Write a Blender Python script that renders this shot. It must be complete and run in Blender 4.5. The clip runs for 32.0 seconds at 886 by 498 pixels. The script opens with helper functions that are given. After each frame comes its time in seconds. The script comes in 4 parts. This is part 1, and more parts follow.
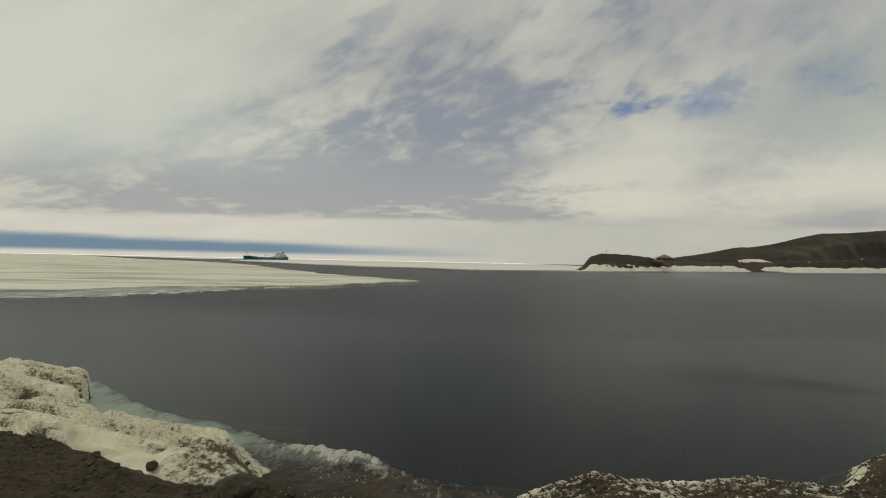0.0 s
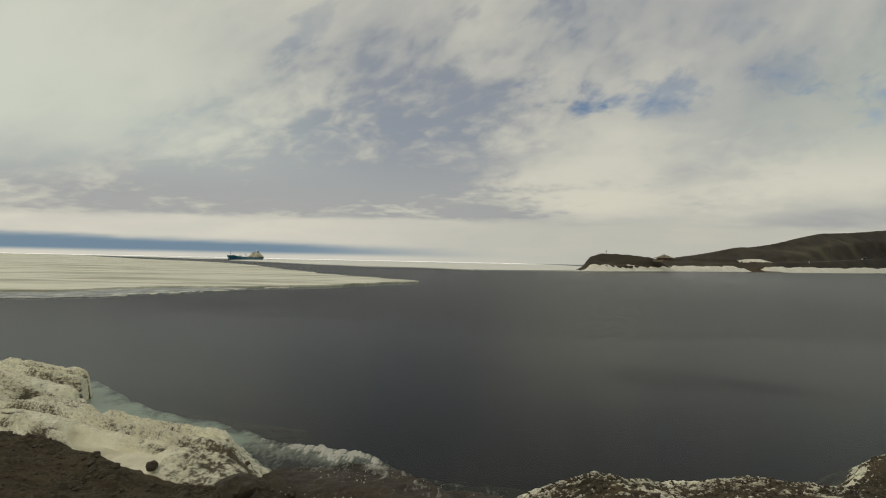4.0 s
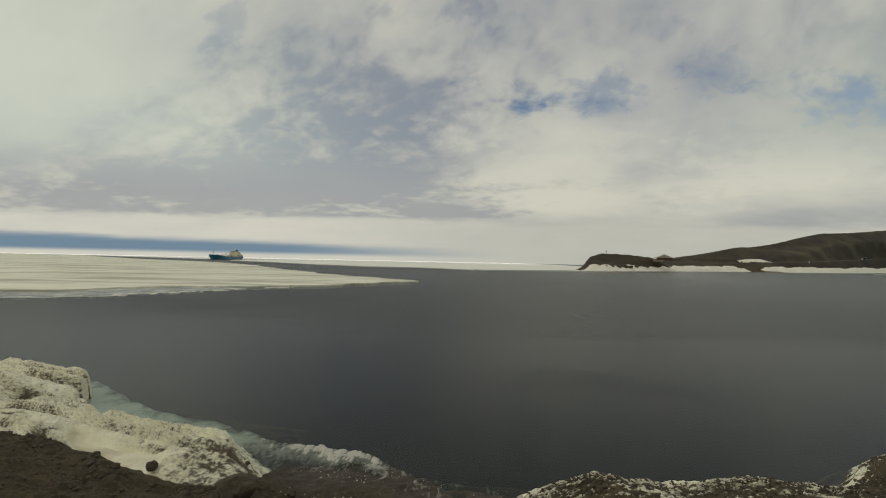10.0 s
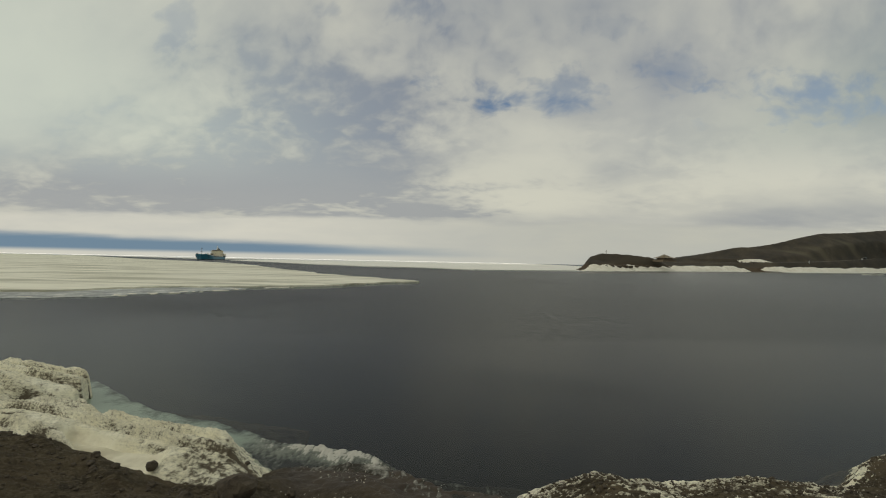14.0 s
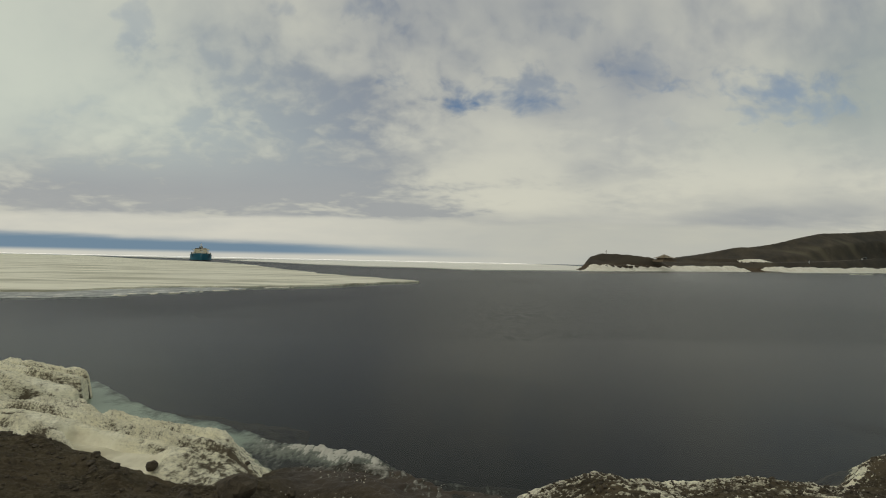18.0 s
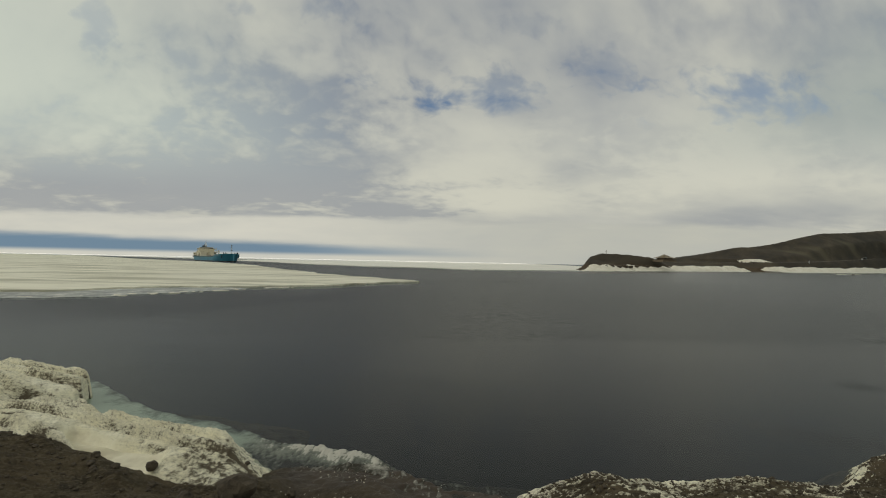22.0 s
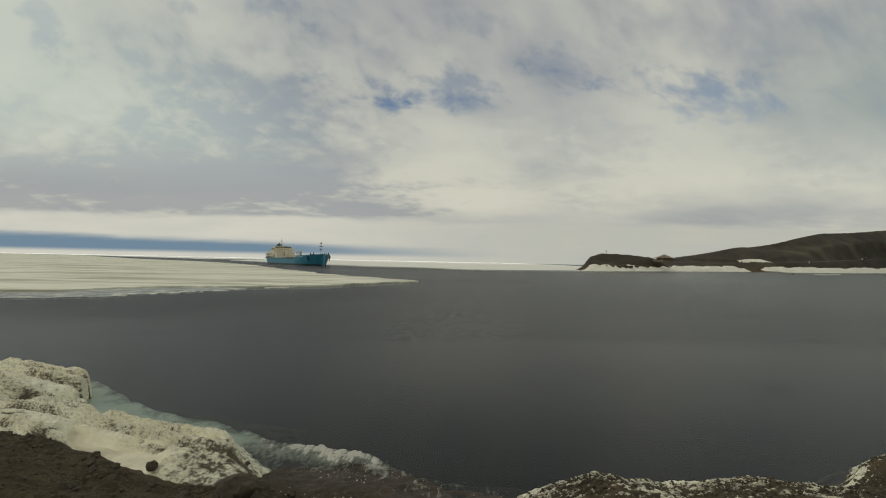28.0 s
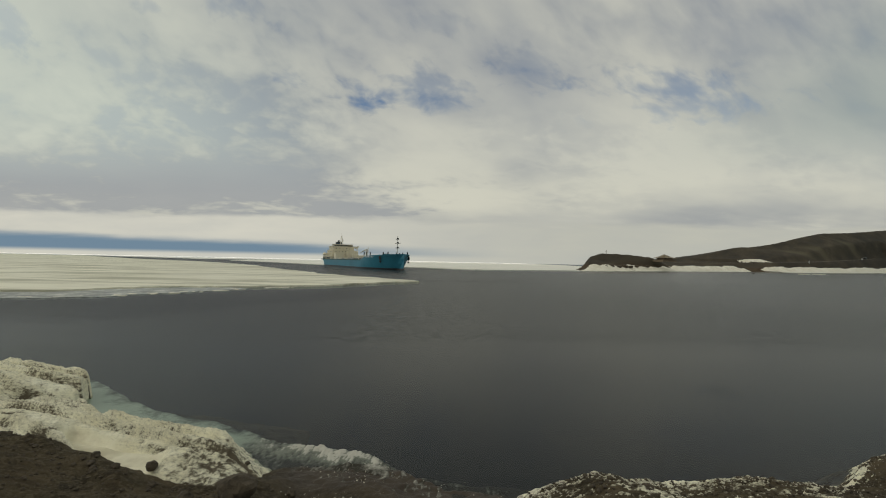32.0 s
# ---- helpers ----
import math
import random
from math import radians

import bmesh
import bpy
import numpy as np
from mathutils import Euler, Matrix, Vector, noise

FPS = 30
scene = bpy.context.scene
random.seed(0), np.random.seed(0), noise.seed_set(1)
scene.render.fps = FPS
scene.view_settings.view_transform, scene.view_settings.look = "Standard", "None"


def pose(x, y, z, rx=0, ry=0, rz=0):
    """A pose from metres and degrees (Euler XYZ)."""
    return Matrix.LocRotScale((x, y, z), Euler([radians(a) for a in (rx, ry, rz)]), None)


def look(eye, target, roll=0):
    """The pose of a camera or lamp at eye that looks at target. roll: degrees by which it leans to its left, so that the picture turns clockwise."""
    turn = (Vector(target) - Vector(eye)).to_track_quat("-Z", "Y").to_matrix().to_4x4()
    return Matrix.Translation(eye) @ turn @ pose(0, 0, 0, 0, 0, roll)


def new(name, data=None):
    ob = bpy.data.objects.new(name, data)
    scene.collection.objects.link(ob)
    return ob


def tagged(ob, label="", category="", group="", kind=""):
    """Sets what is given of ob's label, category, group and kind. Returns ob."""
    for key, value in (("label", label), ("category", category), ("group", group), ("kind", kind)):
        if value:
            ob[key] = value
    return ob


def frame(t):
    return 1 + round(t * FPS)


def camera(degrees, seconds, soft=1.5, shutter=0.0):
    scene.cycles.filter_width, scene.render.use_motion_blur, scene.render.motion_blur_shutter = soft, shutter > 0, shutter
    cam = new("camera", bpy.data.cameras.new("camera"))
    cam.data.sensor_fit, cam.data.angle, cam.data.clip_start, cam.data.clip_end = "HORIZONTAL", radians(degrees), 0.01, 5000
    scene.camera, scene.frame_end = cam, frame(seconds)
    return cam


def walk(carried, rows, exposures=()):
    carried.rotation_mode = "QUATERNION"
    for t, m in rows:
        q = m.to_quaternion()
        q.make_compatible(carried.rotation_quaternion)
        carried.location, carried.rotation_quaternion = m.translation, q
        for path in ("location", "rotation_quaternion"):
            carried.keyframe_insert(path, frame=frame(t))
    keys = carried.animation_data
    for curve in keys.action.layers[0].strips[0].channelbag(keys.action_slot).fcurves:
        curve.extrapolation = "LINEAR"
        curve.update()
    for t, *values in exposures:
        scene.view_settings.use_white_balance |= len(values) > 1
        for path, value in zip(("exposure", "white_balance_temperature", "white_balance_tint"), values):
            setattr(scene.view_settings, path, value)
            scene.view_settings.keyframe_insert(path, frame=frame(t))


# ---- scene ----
cam = camera(90, 32.0, soft=1.1)
EYE = (0.0, 0.0, 6.0)
walk(cam, [(0.0, look(EYE, (0.0, 100.0, 8.78), 1.2)), (32.0, look(EYE, (0.0, 100.0, 8.78), 1.2))],
     exposures=[(0.0, 0.0, 6560, 10), (6.0, 0.0, 6550, 10), (12.0, -0.03, 6460, 9), (32.0, -0.03, 6420, 9)])

# ---- world, sun, exposure ----
SUN_EL, SUN_AZ = 38.0, -104.0          # degrees; azimuth clockwise from straight ahead


class Net:
    """Short hand for node trees."""

    def __init__(self, tree):
        self.t = tree
        tree.nodes.clear()

    def put(self, v, socket):
        if hasattr(v, "is_output"):
            self.t.links.new(v, socket)
        elif v is not None:
            if isinstance(v, (tuple, list)) and len(v) == 3 and socket.type == "RGBA":
                v = (*v, 1)
            socket.default_value = v

    def node(self, kind, ins=(), out=0, **props):
        n = self.t.nodes.new(kind)
        for k, v in props.items():
            setattr(n, k, v)
        for k, v in dict(ins).items():
            self.put(v, n.inputs[k])
        return n.outputs[out]

    def math(self, op, a, b=0.0, c=0.0, clamp=False):
        return self.node("ShaderNodeMath", {0: a, 1: b, 2: c}, operation=op, use_clamp=clamp)

    def vec(self, op, a, b=(0, 0, 0), out=0):
        return self.node("ShaderNodeVectorMath", {0: a, 1: b}, out, operation=op)

    def coords(self, which="Object"):
        return self.node("ShaderNodeTexCoord", (), which)

    def split(self, v):
        n = self.t.nodes.new("ShaderNodeSeparateXYZ")
        self.put(v, n.inputs[0])
        return n.outputs

    def noise(self, v, scale, detail=4.0, rough=0.55, distort=0.0):
        return self.node("ShaderNodeTexNoise", {"Vector": v, "Scale": scale, "Detail": detail, "Roughness": rough, "Distortion": distort}, "Fac")

    def scaled(self, v, s):
        return self.vec("MULTIPLY", v, s)

    def ramp(self, v, a, b, lo=0.0, hi=1.0, smooth=True):
        return self.node("ShaderNodeMapRange", {0: v, 1: a, 2: b, 3: lo, 4: hi}, interpolation_type="SMOOTHSTEP" if smooth else "LINEAR")

    def mix(self, f, a, b):
        n = self.t.nodes.new("ShaderNodeMix")
        n.data_type = "RGBA"
        self.put(f, n.inputs[0]), self.put(a, n.inputs[6]), self.put(b, n.inputs[7])
        return n.outputs[2]

    def bump(self, h, strength, dist, normal=None):
        return self.node("ShaderNodeBump", {"Height": h, "Strength": strength, "Distance": dist, "Normal": normal})

    def principled(self, **ins):
        n = self.t.nodes.new("ShaderNodeBsdfPrincipled")
        for k, v in ins.items():
            self.put(v, n.inputs[k.replace("_", " ")])
        return n.outputs[0]

    def out(self, s, kind="ShaderNodeOutputMaterial"):
        self.t.links.new(s, self.t.nodes.new(kind).inputs[0])


def make_world():
    w = bpy.data.worlds.new("polar_sky")
    w.use_nodes = True
    scene.world = w
    n = Net(w.node_tree)
    sky = n.node("ShaderNodeTexSky", sky_type="NISHITA", sun_disc=False, sun_elevation=radians(SUN_EL), sun_rotation=radians(SUN_AZ))
    sky = n.vec("SCALE", sky)
    sky.node.inputs["Scale"].default_value = 0.085
    x, y, z = n.split(n.coords("Generated"))
    ay = n.math("MAXIMUM", n.math("ABSOLUTE", y), 0.2)
    u, v = n.math("DIVIDE", x, ay), n.math("DIVIDE", z, ay)
    # distant overcast bank low over the ice, with a blue water sky under it
    tex = n.noise(n.node("ShaderNodeCombineXYZ", {0: n.math("MULTIPLY", u, 6.0), 1: n.math("MULTIPLY", v, 60.0), 2: 3.0}), 1.0, 5.0)
    top = n.math("ADD", n.math("MULTIPLY", u, -0.022), n.math("MULTIPLY_ADD", tex, 0.016, 0.016))
    band = n.ramp(n.math("SUBTRACT", v, top), 0.012, -0.010)
    band = n.math("MULTIPLY", band, n.ramp(v, 0.004, 0.016))
    band = n.math("MULTIPLY", band, n.ramp(u, 0.25, -0.40, 0.0, 1.0))
    bank = n.mix(n.ramp(u, -0.5, 0.35), (0.72, 0.685, 0.57), (0.55, 0.535, 0.445))
    bank = n.mix(n.math("MULTIPLY", n.noise(n.node("ShaderNodeCombineXYZ", {0: n.math("MULTIPLY", u, 5.0), 1: n.math("MULTIPLY", v, 22.0), 2: 0.5}), 1.0, 5.0), 0.5), bank, (0.33, 0.36, 0.38))
    col = n.mix(n.ramp(v, 0.10, 0.30), bank, sky)
    col = n.mix(band, col, (0.17, 0.25, 0.325))
    bg = n.node("ShaderNodeBackground", {"Color": col, "Strength": 1.0})
    n.out(bg, "ShaderNodeOutputWorld")


make_world()
sun = new("sun", bpy.data.lights.new("sun", "SUN"))
sun.data.energy, sun.data.angle, sun.data.color = 5.0, radians(8), (1.0, 0.93, 0.82)
sun.matrix_world = look((600 * math.sin(radians(SUN_AZ)), 600 * math.cos(radians(SUN_AZ)), 600 * math.tan(radians(SUN_EL))), (0, 0, 0))


# ---- materials ----
def material(name):
    m = bpy.data.materials.new(name)
    m.use_nodes = True
    return m, Net(m.node_tree)


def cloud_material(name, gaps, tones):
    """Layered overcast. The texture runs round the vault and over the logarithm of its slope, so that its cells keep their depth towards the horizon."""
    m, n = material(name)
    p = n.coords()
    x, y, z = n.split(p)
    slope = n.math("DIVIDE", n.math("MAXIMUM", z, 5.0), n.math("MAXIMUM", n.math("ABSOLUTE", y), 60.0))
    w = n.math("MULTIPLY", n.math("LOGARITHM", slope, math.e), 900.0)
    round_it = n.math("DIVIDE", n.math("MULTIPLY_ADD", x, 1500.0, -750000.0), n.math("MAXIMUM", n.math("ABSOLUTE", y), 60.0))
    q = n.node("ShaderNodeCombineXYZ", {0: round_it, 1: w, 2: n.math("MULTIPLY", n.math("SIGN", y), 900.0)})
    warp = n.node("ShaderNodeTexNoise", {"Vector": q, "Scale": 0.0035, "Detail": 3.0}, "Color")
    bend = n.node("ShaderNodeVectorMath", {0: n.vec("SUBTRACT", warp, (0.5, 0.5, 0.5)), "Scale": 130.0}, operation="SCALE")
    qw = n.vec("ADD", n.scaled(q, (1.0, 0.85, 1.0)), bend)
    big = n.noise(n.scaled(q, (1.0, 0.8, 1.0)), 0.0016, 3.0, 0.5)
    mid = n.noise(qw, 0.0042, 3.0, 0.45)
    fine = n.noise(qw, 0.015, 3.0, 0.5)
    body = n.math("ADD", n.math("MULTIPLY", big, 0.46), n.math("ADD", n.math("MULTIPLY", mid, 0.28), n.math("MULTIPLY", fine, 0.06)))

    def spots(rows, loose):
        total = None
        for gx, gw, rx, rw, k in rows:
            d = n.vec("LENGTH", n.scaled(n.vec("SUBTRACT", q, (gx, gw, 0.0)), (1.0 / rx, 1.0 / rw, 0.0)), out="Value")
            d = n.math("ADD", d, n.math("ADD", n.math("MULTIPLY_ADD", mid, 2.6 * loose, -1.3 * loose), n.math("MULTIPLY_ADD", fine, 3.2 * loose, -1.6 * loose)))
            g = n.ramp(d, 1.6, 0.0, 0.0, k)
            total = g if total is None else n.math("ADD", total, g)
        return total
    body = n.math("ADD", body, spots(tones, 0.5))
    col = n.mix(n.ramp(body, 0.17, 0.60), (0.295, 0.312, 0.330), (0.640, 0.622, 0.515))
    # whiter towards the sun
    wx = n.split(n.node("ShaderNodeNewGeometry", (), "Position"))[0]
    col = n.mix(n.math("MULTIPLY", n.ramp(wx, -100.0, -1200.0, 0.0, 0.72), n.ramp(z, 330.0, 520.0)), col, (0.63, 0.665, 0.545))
    # a green-grey cast high on the right side of the deck
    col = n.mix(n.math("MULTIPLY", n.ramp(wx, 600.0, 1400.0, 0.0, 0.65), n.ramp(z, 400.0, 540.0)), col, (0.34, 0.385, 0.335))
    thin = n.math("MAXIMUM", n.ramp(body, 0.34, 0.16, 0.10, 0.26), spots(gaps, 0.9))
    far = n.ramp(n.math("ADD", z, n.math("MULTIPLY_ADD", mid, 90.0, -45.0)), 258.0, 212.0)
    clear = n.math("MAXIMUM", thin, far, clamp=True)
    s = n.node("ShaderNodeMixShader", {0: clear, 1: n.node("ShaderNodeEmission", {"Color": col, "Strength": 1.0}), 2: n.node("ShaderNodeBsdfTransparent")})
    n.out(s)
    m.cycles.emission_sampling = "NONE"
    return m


def water_material(name="sea_water", tint=(0.62, 0.655, 0.615), gain=1.0):
    m, n = material(name)
    p = n.coords()
    x, y, z = n.split(p)
    # gusts off the land ruffle the middle of the bay in long patches; the water under the bank lies sheltered
    gust = n.noise(n.scaled(p, (0.40, 1.0, 1.0)), 0.022, 4.0, 0.6, 0.9)
    reach = n.math("MULTIPLY", n.ramp(n.math("ABSOLUTE", n.math("MULTIPLY_ADD", y, -0.25, n.math("SUBTRACT", x, 24.0))), 75.0, 15.0), n.ramp(y, 20.0, 60.0))
    paws = n.math("MULTIPLY", n.ramp(n.math("MULTIPLY_ADD", reach, 0.16, gust), 0.42, 0.62), n.ramp(n.math("MULTIPLY_ADD", gust, 70.0, y), 52.0, 88.0))
    slick = n.ramp(n.noise(n.scaled(p, (0.25, 1.0, 1.0)), 0.030, 3.0, 0.5, 1.2), 0.54, 0.68)
    near = n.math("MULTIPLY", n.ramp(n.noise(n.scaled(p, (0.7, 1.0, 1.0)), 0.13, 3.0, 0.5, 0.5), 0.54, 0.66), n.ramp(y, 34.0, 22.0))
    turned = n.node("ShaderNodeVectorRotate", {"Vector": p, "Angle": 0.7}, rotation_type="Z_AXIS")
    lines = n.node("ShaderNodeTexWave", {"Vector": turned, "Scale": 1.7, "Distortion": 6.0, "Detail": 1.0, "Detail Scale": 1.2}, "Fac", bands_direction="Y")
    # wavelets for the painted mirror strength, coarser ones carrying farther off
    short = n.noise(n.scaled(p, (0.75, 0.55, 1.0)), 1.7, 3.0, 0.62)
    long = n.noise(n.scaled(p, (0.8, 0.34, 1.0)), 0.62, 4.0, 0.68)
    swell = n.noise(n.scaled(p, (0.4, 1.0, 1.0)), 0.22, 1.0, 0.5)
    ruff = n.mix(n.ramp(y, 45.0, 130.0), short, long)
    h = n.math("MULTIPLY", lines, n.math("MULTIPLY", near, 0.008))
    h = n.math("ADD", h, n.math("MULTIPLY", swell, 0.03))
    nb = n.bump(h, 1.0, 1.0)
    fres = n.node("ShaderNodeFresnel", {"IOR": 1.33})
    # a choppy sea shows its steep near faces, so its mirror dims
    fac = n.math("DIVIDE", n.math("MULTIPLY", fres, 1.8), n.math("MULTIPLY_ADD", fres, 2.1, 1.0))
    # wavelet glints and dark troughs are painted into the mirror strength
    wave_sheen = n.math("MULTIPLY", n.ramp(ruff, 0.34, 0.66, -0.38, 0.38), n.math("MULTIPLY_ADD", n.math("MULTIPLY", paws, n.ramp(n.noise(p, 0.06, 3.0, 0.6), 0.38, 0.62, 0.25, 1.0)), 0.95, 0.05))
    wave_sheen = n.math("ADD", wave_sheen, n.math("MULTIPLY", n.math("MULTIPLY_ADD", lines, 0.5, -0.25), near))
    # sheen also painted by place: more to the right, more at the near left
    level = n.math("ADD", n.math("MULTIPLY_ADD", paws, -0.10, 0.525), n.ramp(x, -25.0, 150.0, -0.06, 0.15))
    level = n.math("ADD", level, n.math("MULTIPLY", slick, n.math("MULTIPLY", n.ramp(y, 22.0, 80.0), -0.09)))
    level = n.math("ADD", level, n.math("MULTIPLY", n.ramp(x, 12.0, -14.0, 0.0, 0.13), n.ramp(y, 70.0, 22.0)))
    fac = n.math("MULTIPLY", fac, n.math("MULTIPLY", level, n.math("ADD", wave_sheen, 1.0)))
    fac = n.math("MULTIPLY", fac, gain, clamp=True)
    gloss = n.node("ShaderNodeBsdfGlossy", {"Color": (0.94, 0.945, 0.955), "Roughness": n.math("MULTIPLY_ADD", paws, 0.04, 0.20), "Normal": nb})
    clear = n.node("ShaderNodeBsdfTransparent", {"Color": tint})
    n.out(n.node("ShaderNodeMixShader", {0: fac, 1: clear, 2: gloss}))
    return m


def shelf_material():
    """Drowned ice: pale where thick, dark where rotted through; dimming of deeper water painted in."""
    m, n = material("drowned_ice")
    p = n.coords()
    cover = n.node("ShaderNodeAttribute", attribute_name="cover", out="Fac")
    g = n.math("ADD", n.math("MULTIPLY", n.noise(p, 1.1, 5.0, 0.6), 0.7), n.math("MULTIPLY", n.noise(p, 7.0, 5.0, 0.65), 0.5))
    f = n.ramp(n.math("ADD", n.math("MULTIPLY", cover, 0.75), n.math("MULTIPLY_ADD", g, 1.7, -0.75)), 0.05, 0.95)
    pale = n.node("ShaderNodeAttribute", attribute_name="pale", out="Fac")
    col = n.mix(f, (0.045, 0.042, 0.032), n.mix(pale, (0.74, 0.81, 0.72), (0.54, 0.525, 0.45)))
    n.out(n.principled(Base_Color=col, Roughness=0.7, Specular_IOR_Level=0.1, Normal=n.bump(g, 0.6, 0.1)))
    return m


def plain(name, a, b, scale, rough=0.85, bump=0.3, dist=0.05, lo=0.35, hi=0.65, metal=0.0, fine=None):
    """Two colours mixed by grain at two scales, with relief."""
    m, n = material(name)
    p = n.coords()
    g1, g2 = n.noise(p, scale, 6.0, 0.6), n.noise(p, scale * 7.3, 4.0, 0.6)
    g = n.math("ADD", n.math("MULTIPLY", g1, 0.65), n.math("MULTIPLY", g2, 0.35))
    col = n.mix(n.ramp(g, lo, hi), a, b)
    n.out(n.principled(Base_Color=col, Roughness=rough, Metallic=metal, Normal=n.bump(g, bump, dist)))
    return m


def snow_material():
    """Old sea-edge snow, yellowed and full of grit, with relief shading in its colour."""
    m, n = material("old_snow")
    p = n.coords()
    g1, g2, g3 = n.noise(p, 0.7, 5.0), n.noise(n.scaled(p, (1.0, 1.0, 2.5)), 5.0, 7.0, 0.65), n.noise(n.scaled(p, (0.45, 1.0, 1.0)), 26.0, 4.0, 0.6)
    col = n.mix(n.ramp(g1, 0.35, 0.65), (0.92, 0.89, 0.70), (0.84, 0.795, 0.58))
    # brown-grey bands paint in the relief shading of the layers
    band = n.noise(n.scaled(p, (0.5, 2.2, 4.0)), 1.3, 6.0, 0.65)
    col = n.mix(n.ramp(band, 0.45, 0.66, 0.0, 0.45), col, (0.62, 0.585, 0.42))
    col = n.mix(n.ramp(g3, 0.52, 0.78, 0.0, 0.25), col, (0.48, 0.42, 0.30))
    # bare refrozen melt water: yellow in the basin, green against the sea
    dirt_and_shade = n.node("ShaderNodeAttribute", attribute_name="dirt_and_shade", out="Fac")
    melt = n.node("ShaderNodeAttribute", attribute_name="melt", out="Fac")
    # the basin's tan patches are ripple shading painted into its colour
    col = n.mix(n.ramp(dirt_and_shade, -0.1, -0.9, 0.0, 0.85), col, n.mix(n.ramp(g1, 0.4, 0.6), (0.80, 0.75, 0.57), (0.52, 0.47, 0.33)))
    col = n.mix(n.ramp(melt, 0.15, 0.9, 0.0, 0.85), col, n.mix(g2, (0.44, 0.47, 0.37), (0.64, 0.66, 0.52)))
    # one mask carries the grit and the painted relief shade
    speckle = n.math("ADD", n.math("ADD", n.math("MULTIPLY", g2, 0.65), n.math("MULTIPLY", g3, 0.35)), n.math("MULTIPLY", dirt_and_shade, 0.32))
    col = n.mix(n.ramp(speckle, 0.44, 0.74, 0.0, 0.7), col, (0.41, 0.395, 0.295))
    col = n.mix(n.ramp(speckle, 0.61, 0.78), col, (0.11, 0.092, 0.062))
    h = n.math("ADD", g2, n.math("MULTIPLY", g3, 0.3))
    n.out(n.principled(Base_Color=col, Roughness=0.85, Specular_IOR_Level=0.25, Normal=n.bump(h, 0.45, 0.06)))
    return m


def gravel_material():
    m, n = material("volcanic_gravel")
    p = n.coords()
    vor = n.node("ShaderNodeTexVoronoi", {"Vector": p, "Scale": 16.0}, "Distance")
    vcol = n.node("ShaderNodeTexVoronoi", {"Vector": p, "Scale": 16.0}, "Color")
    tone = n.split(vcol)[0]
    g, f = n.noise(p, 1.1, 6.0, 0.6), n.noise(p, 40.0, 3.0, 0.6)
    col = n.mix(n.ramp(g, 0.35, 0.65), (0.034, 0.027, 0.016), (0.085, 0.068, 0.040))
    col = n.mix(n.math("MULTIPLY", n.ramp(tone, 0.5, 1.0), 0.5), col, (0.15, 0.125, 0.080))
    col = n.mix(n.ramp(f, 0.62, 0.76, 0.0, 0.5), col, (0.24, 0.21, 0.15))
    col = n.mix(n.ramp(n.noise(p, 0.45, 4.0, 0.6, 0.6), 0.46, 0.66, 0.0, 0.45), col, (0.112, 0.084, 0.048))
    wet = n.node("ShaderNodeAttribute", attribute_name="wet", out="Fac")
    col = n.mix(n.math("MULTIPLY", wet, 0.8), col, n.mix(g, (0.044, 0.034, 0.026), (0.074, 0.059, 0.045)))
    h = n.math("ADD", n.math("MULTIPLY", vor, -0.5), n.noise(p, 30.0, 4.0))
    n.out(n.principled(Base_Color=col, Roughness=n.math("MULTIPLY_ADD", wet, -0.35, 0.9), Specular_IOR_Level=0.15, Normal=n.bump(h, n.math("MULTIPLY_ADD", wet, -0.6, 0.8), 0.06)))
    return m


def sea_ice_material(name="sea_ice_snow", clean=0.0):
    m, n = material(name)
    p = n.coords()
    streak = n.noise(n.scaled(p, (0.22, 1.0, 1.0)), 0.09, 7.0, 0.66, 0.7)
    patch = n.noise(p, 0.02, 4.0)
    col = n.mix(n.ramp(streak, 0.40, 0.62), (0.86, 0.83, 0.67), (0.47, 0.45, 0.335))
    col = n.mix(n.ramp(patch, 0.44, 0.66, 0.0, 0.6), col, (0.90, 0.87, 0.72))
    col = n.mix(clean, col, (0.95, 0.93, 0.84))
    n.out(n.principled(Base_Color=col, Roughness=0.85, Normal=n.bump(streak, 0.35, 0.4)))
    return m


SLUMPS = [(708, 885, 46, 40), (785, 928, 40, 40), (990, 1085, 40, 40)]


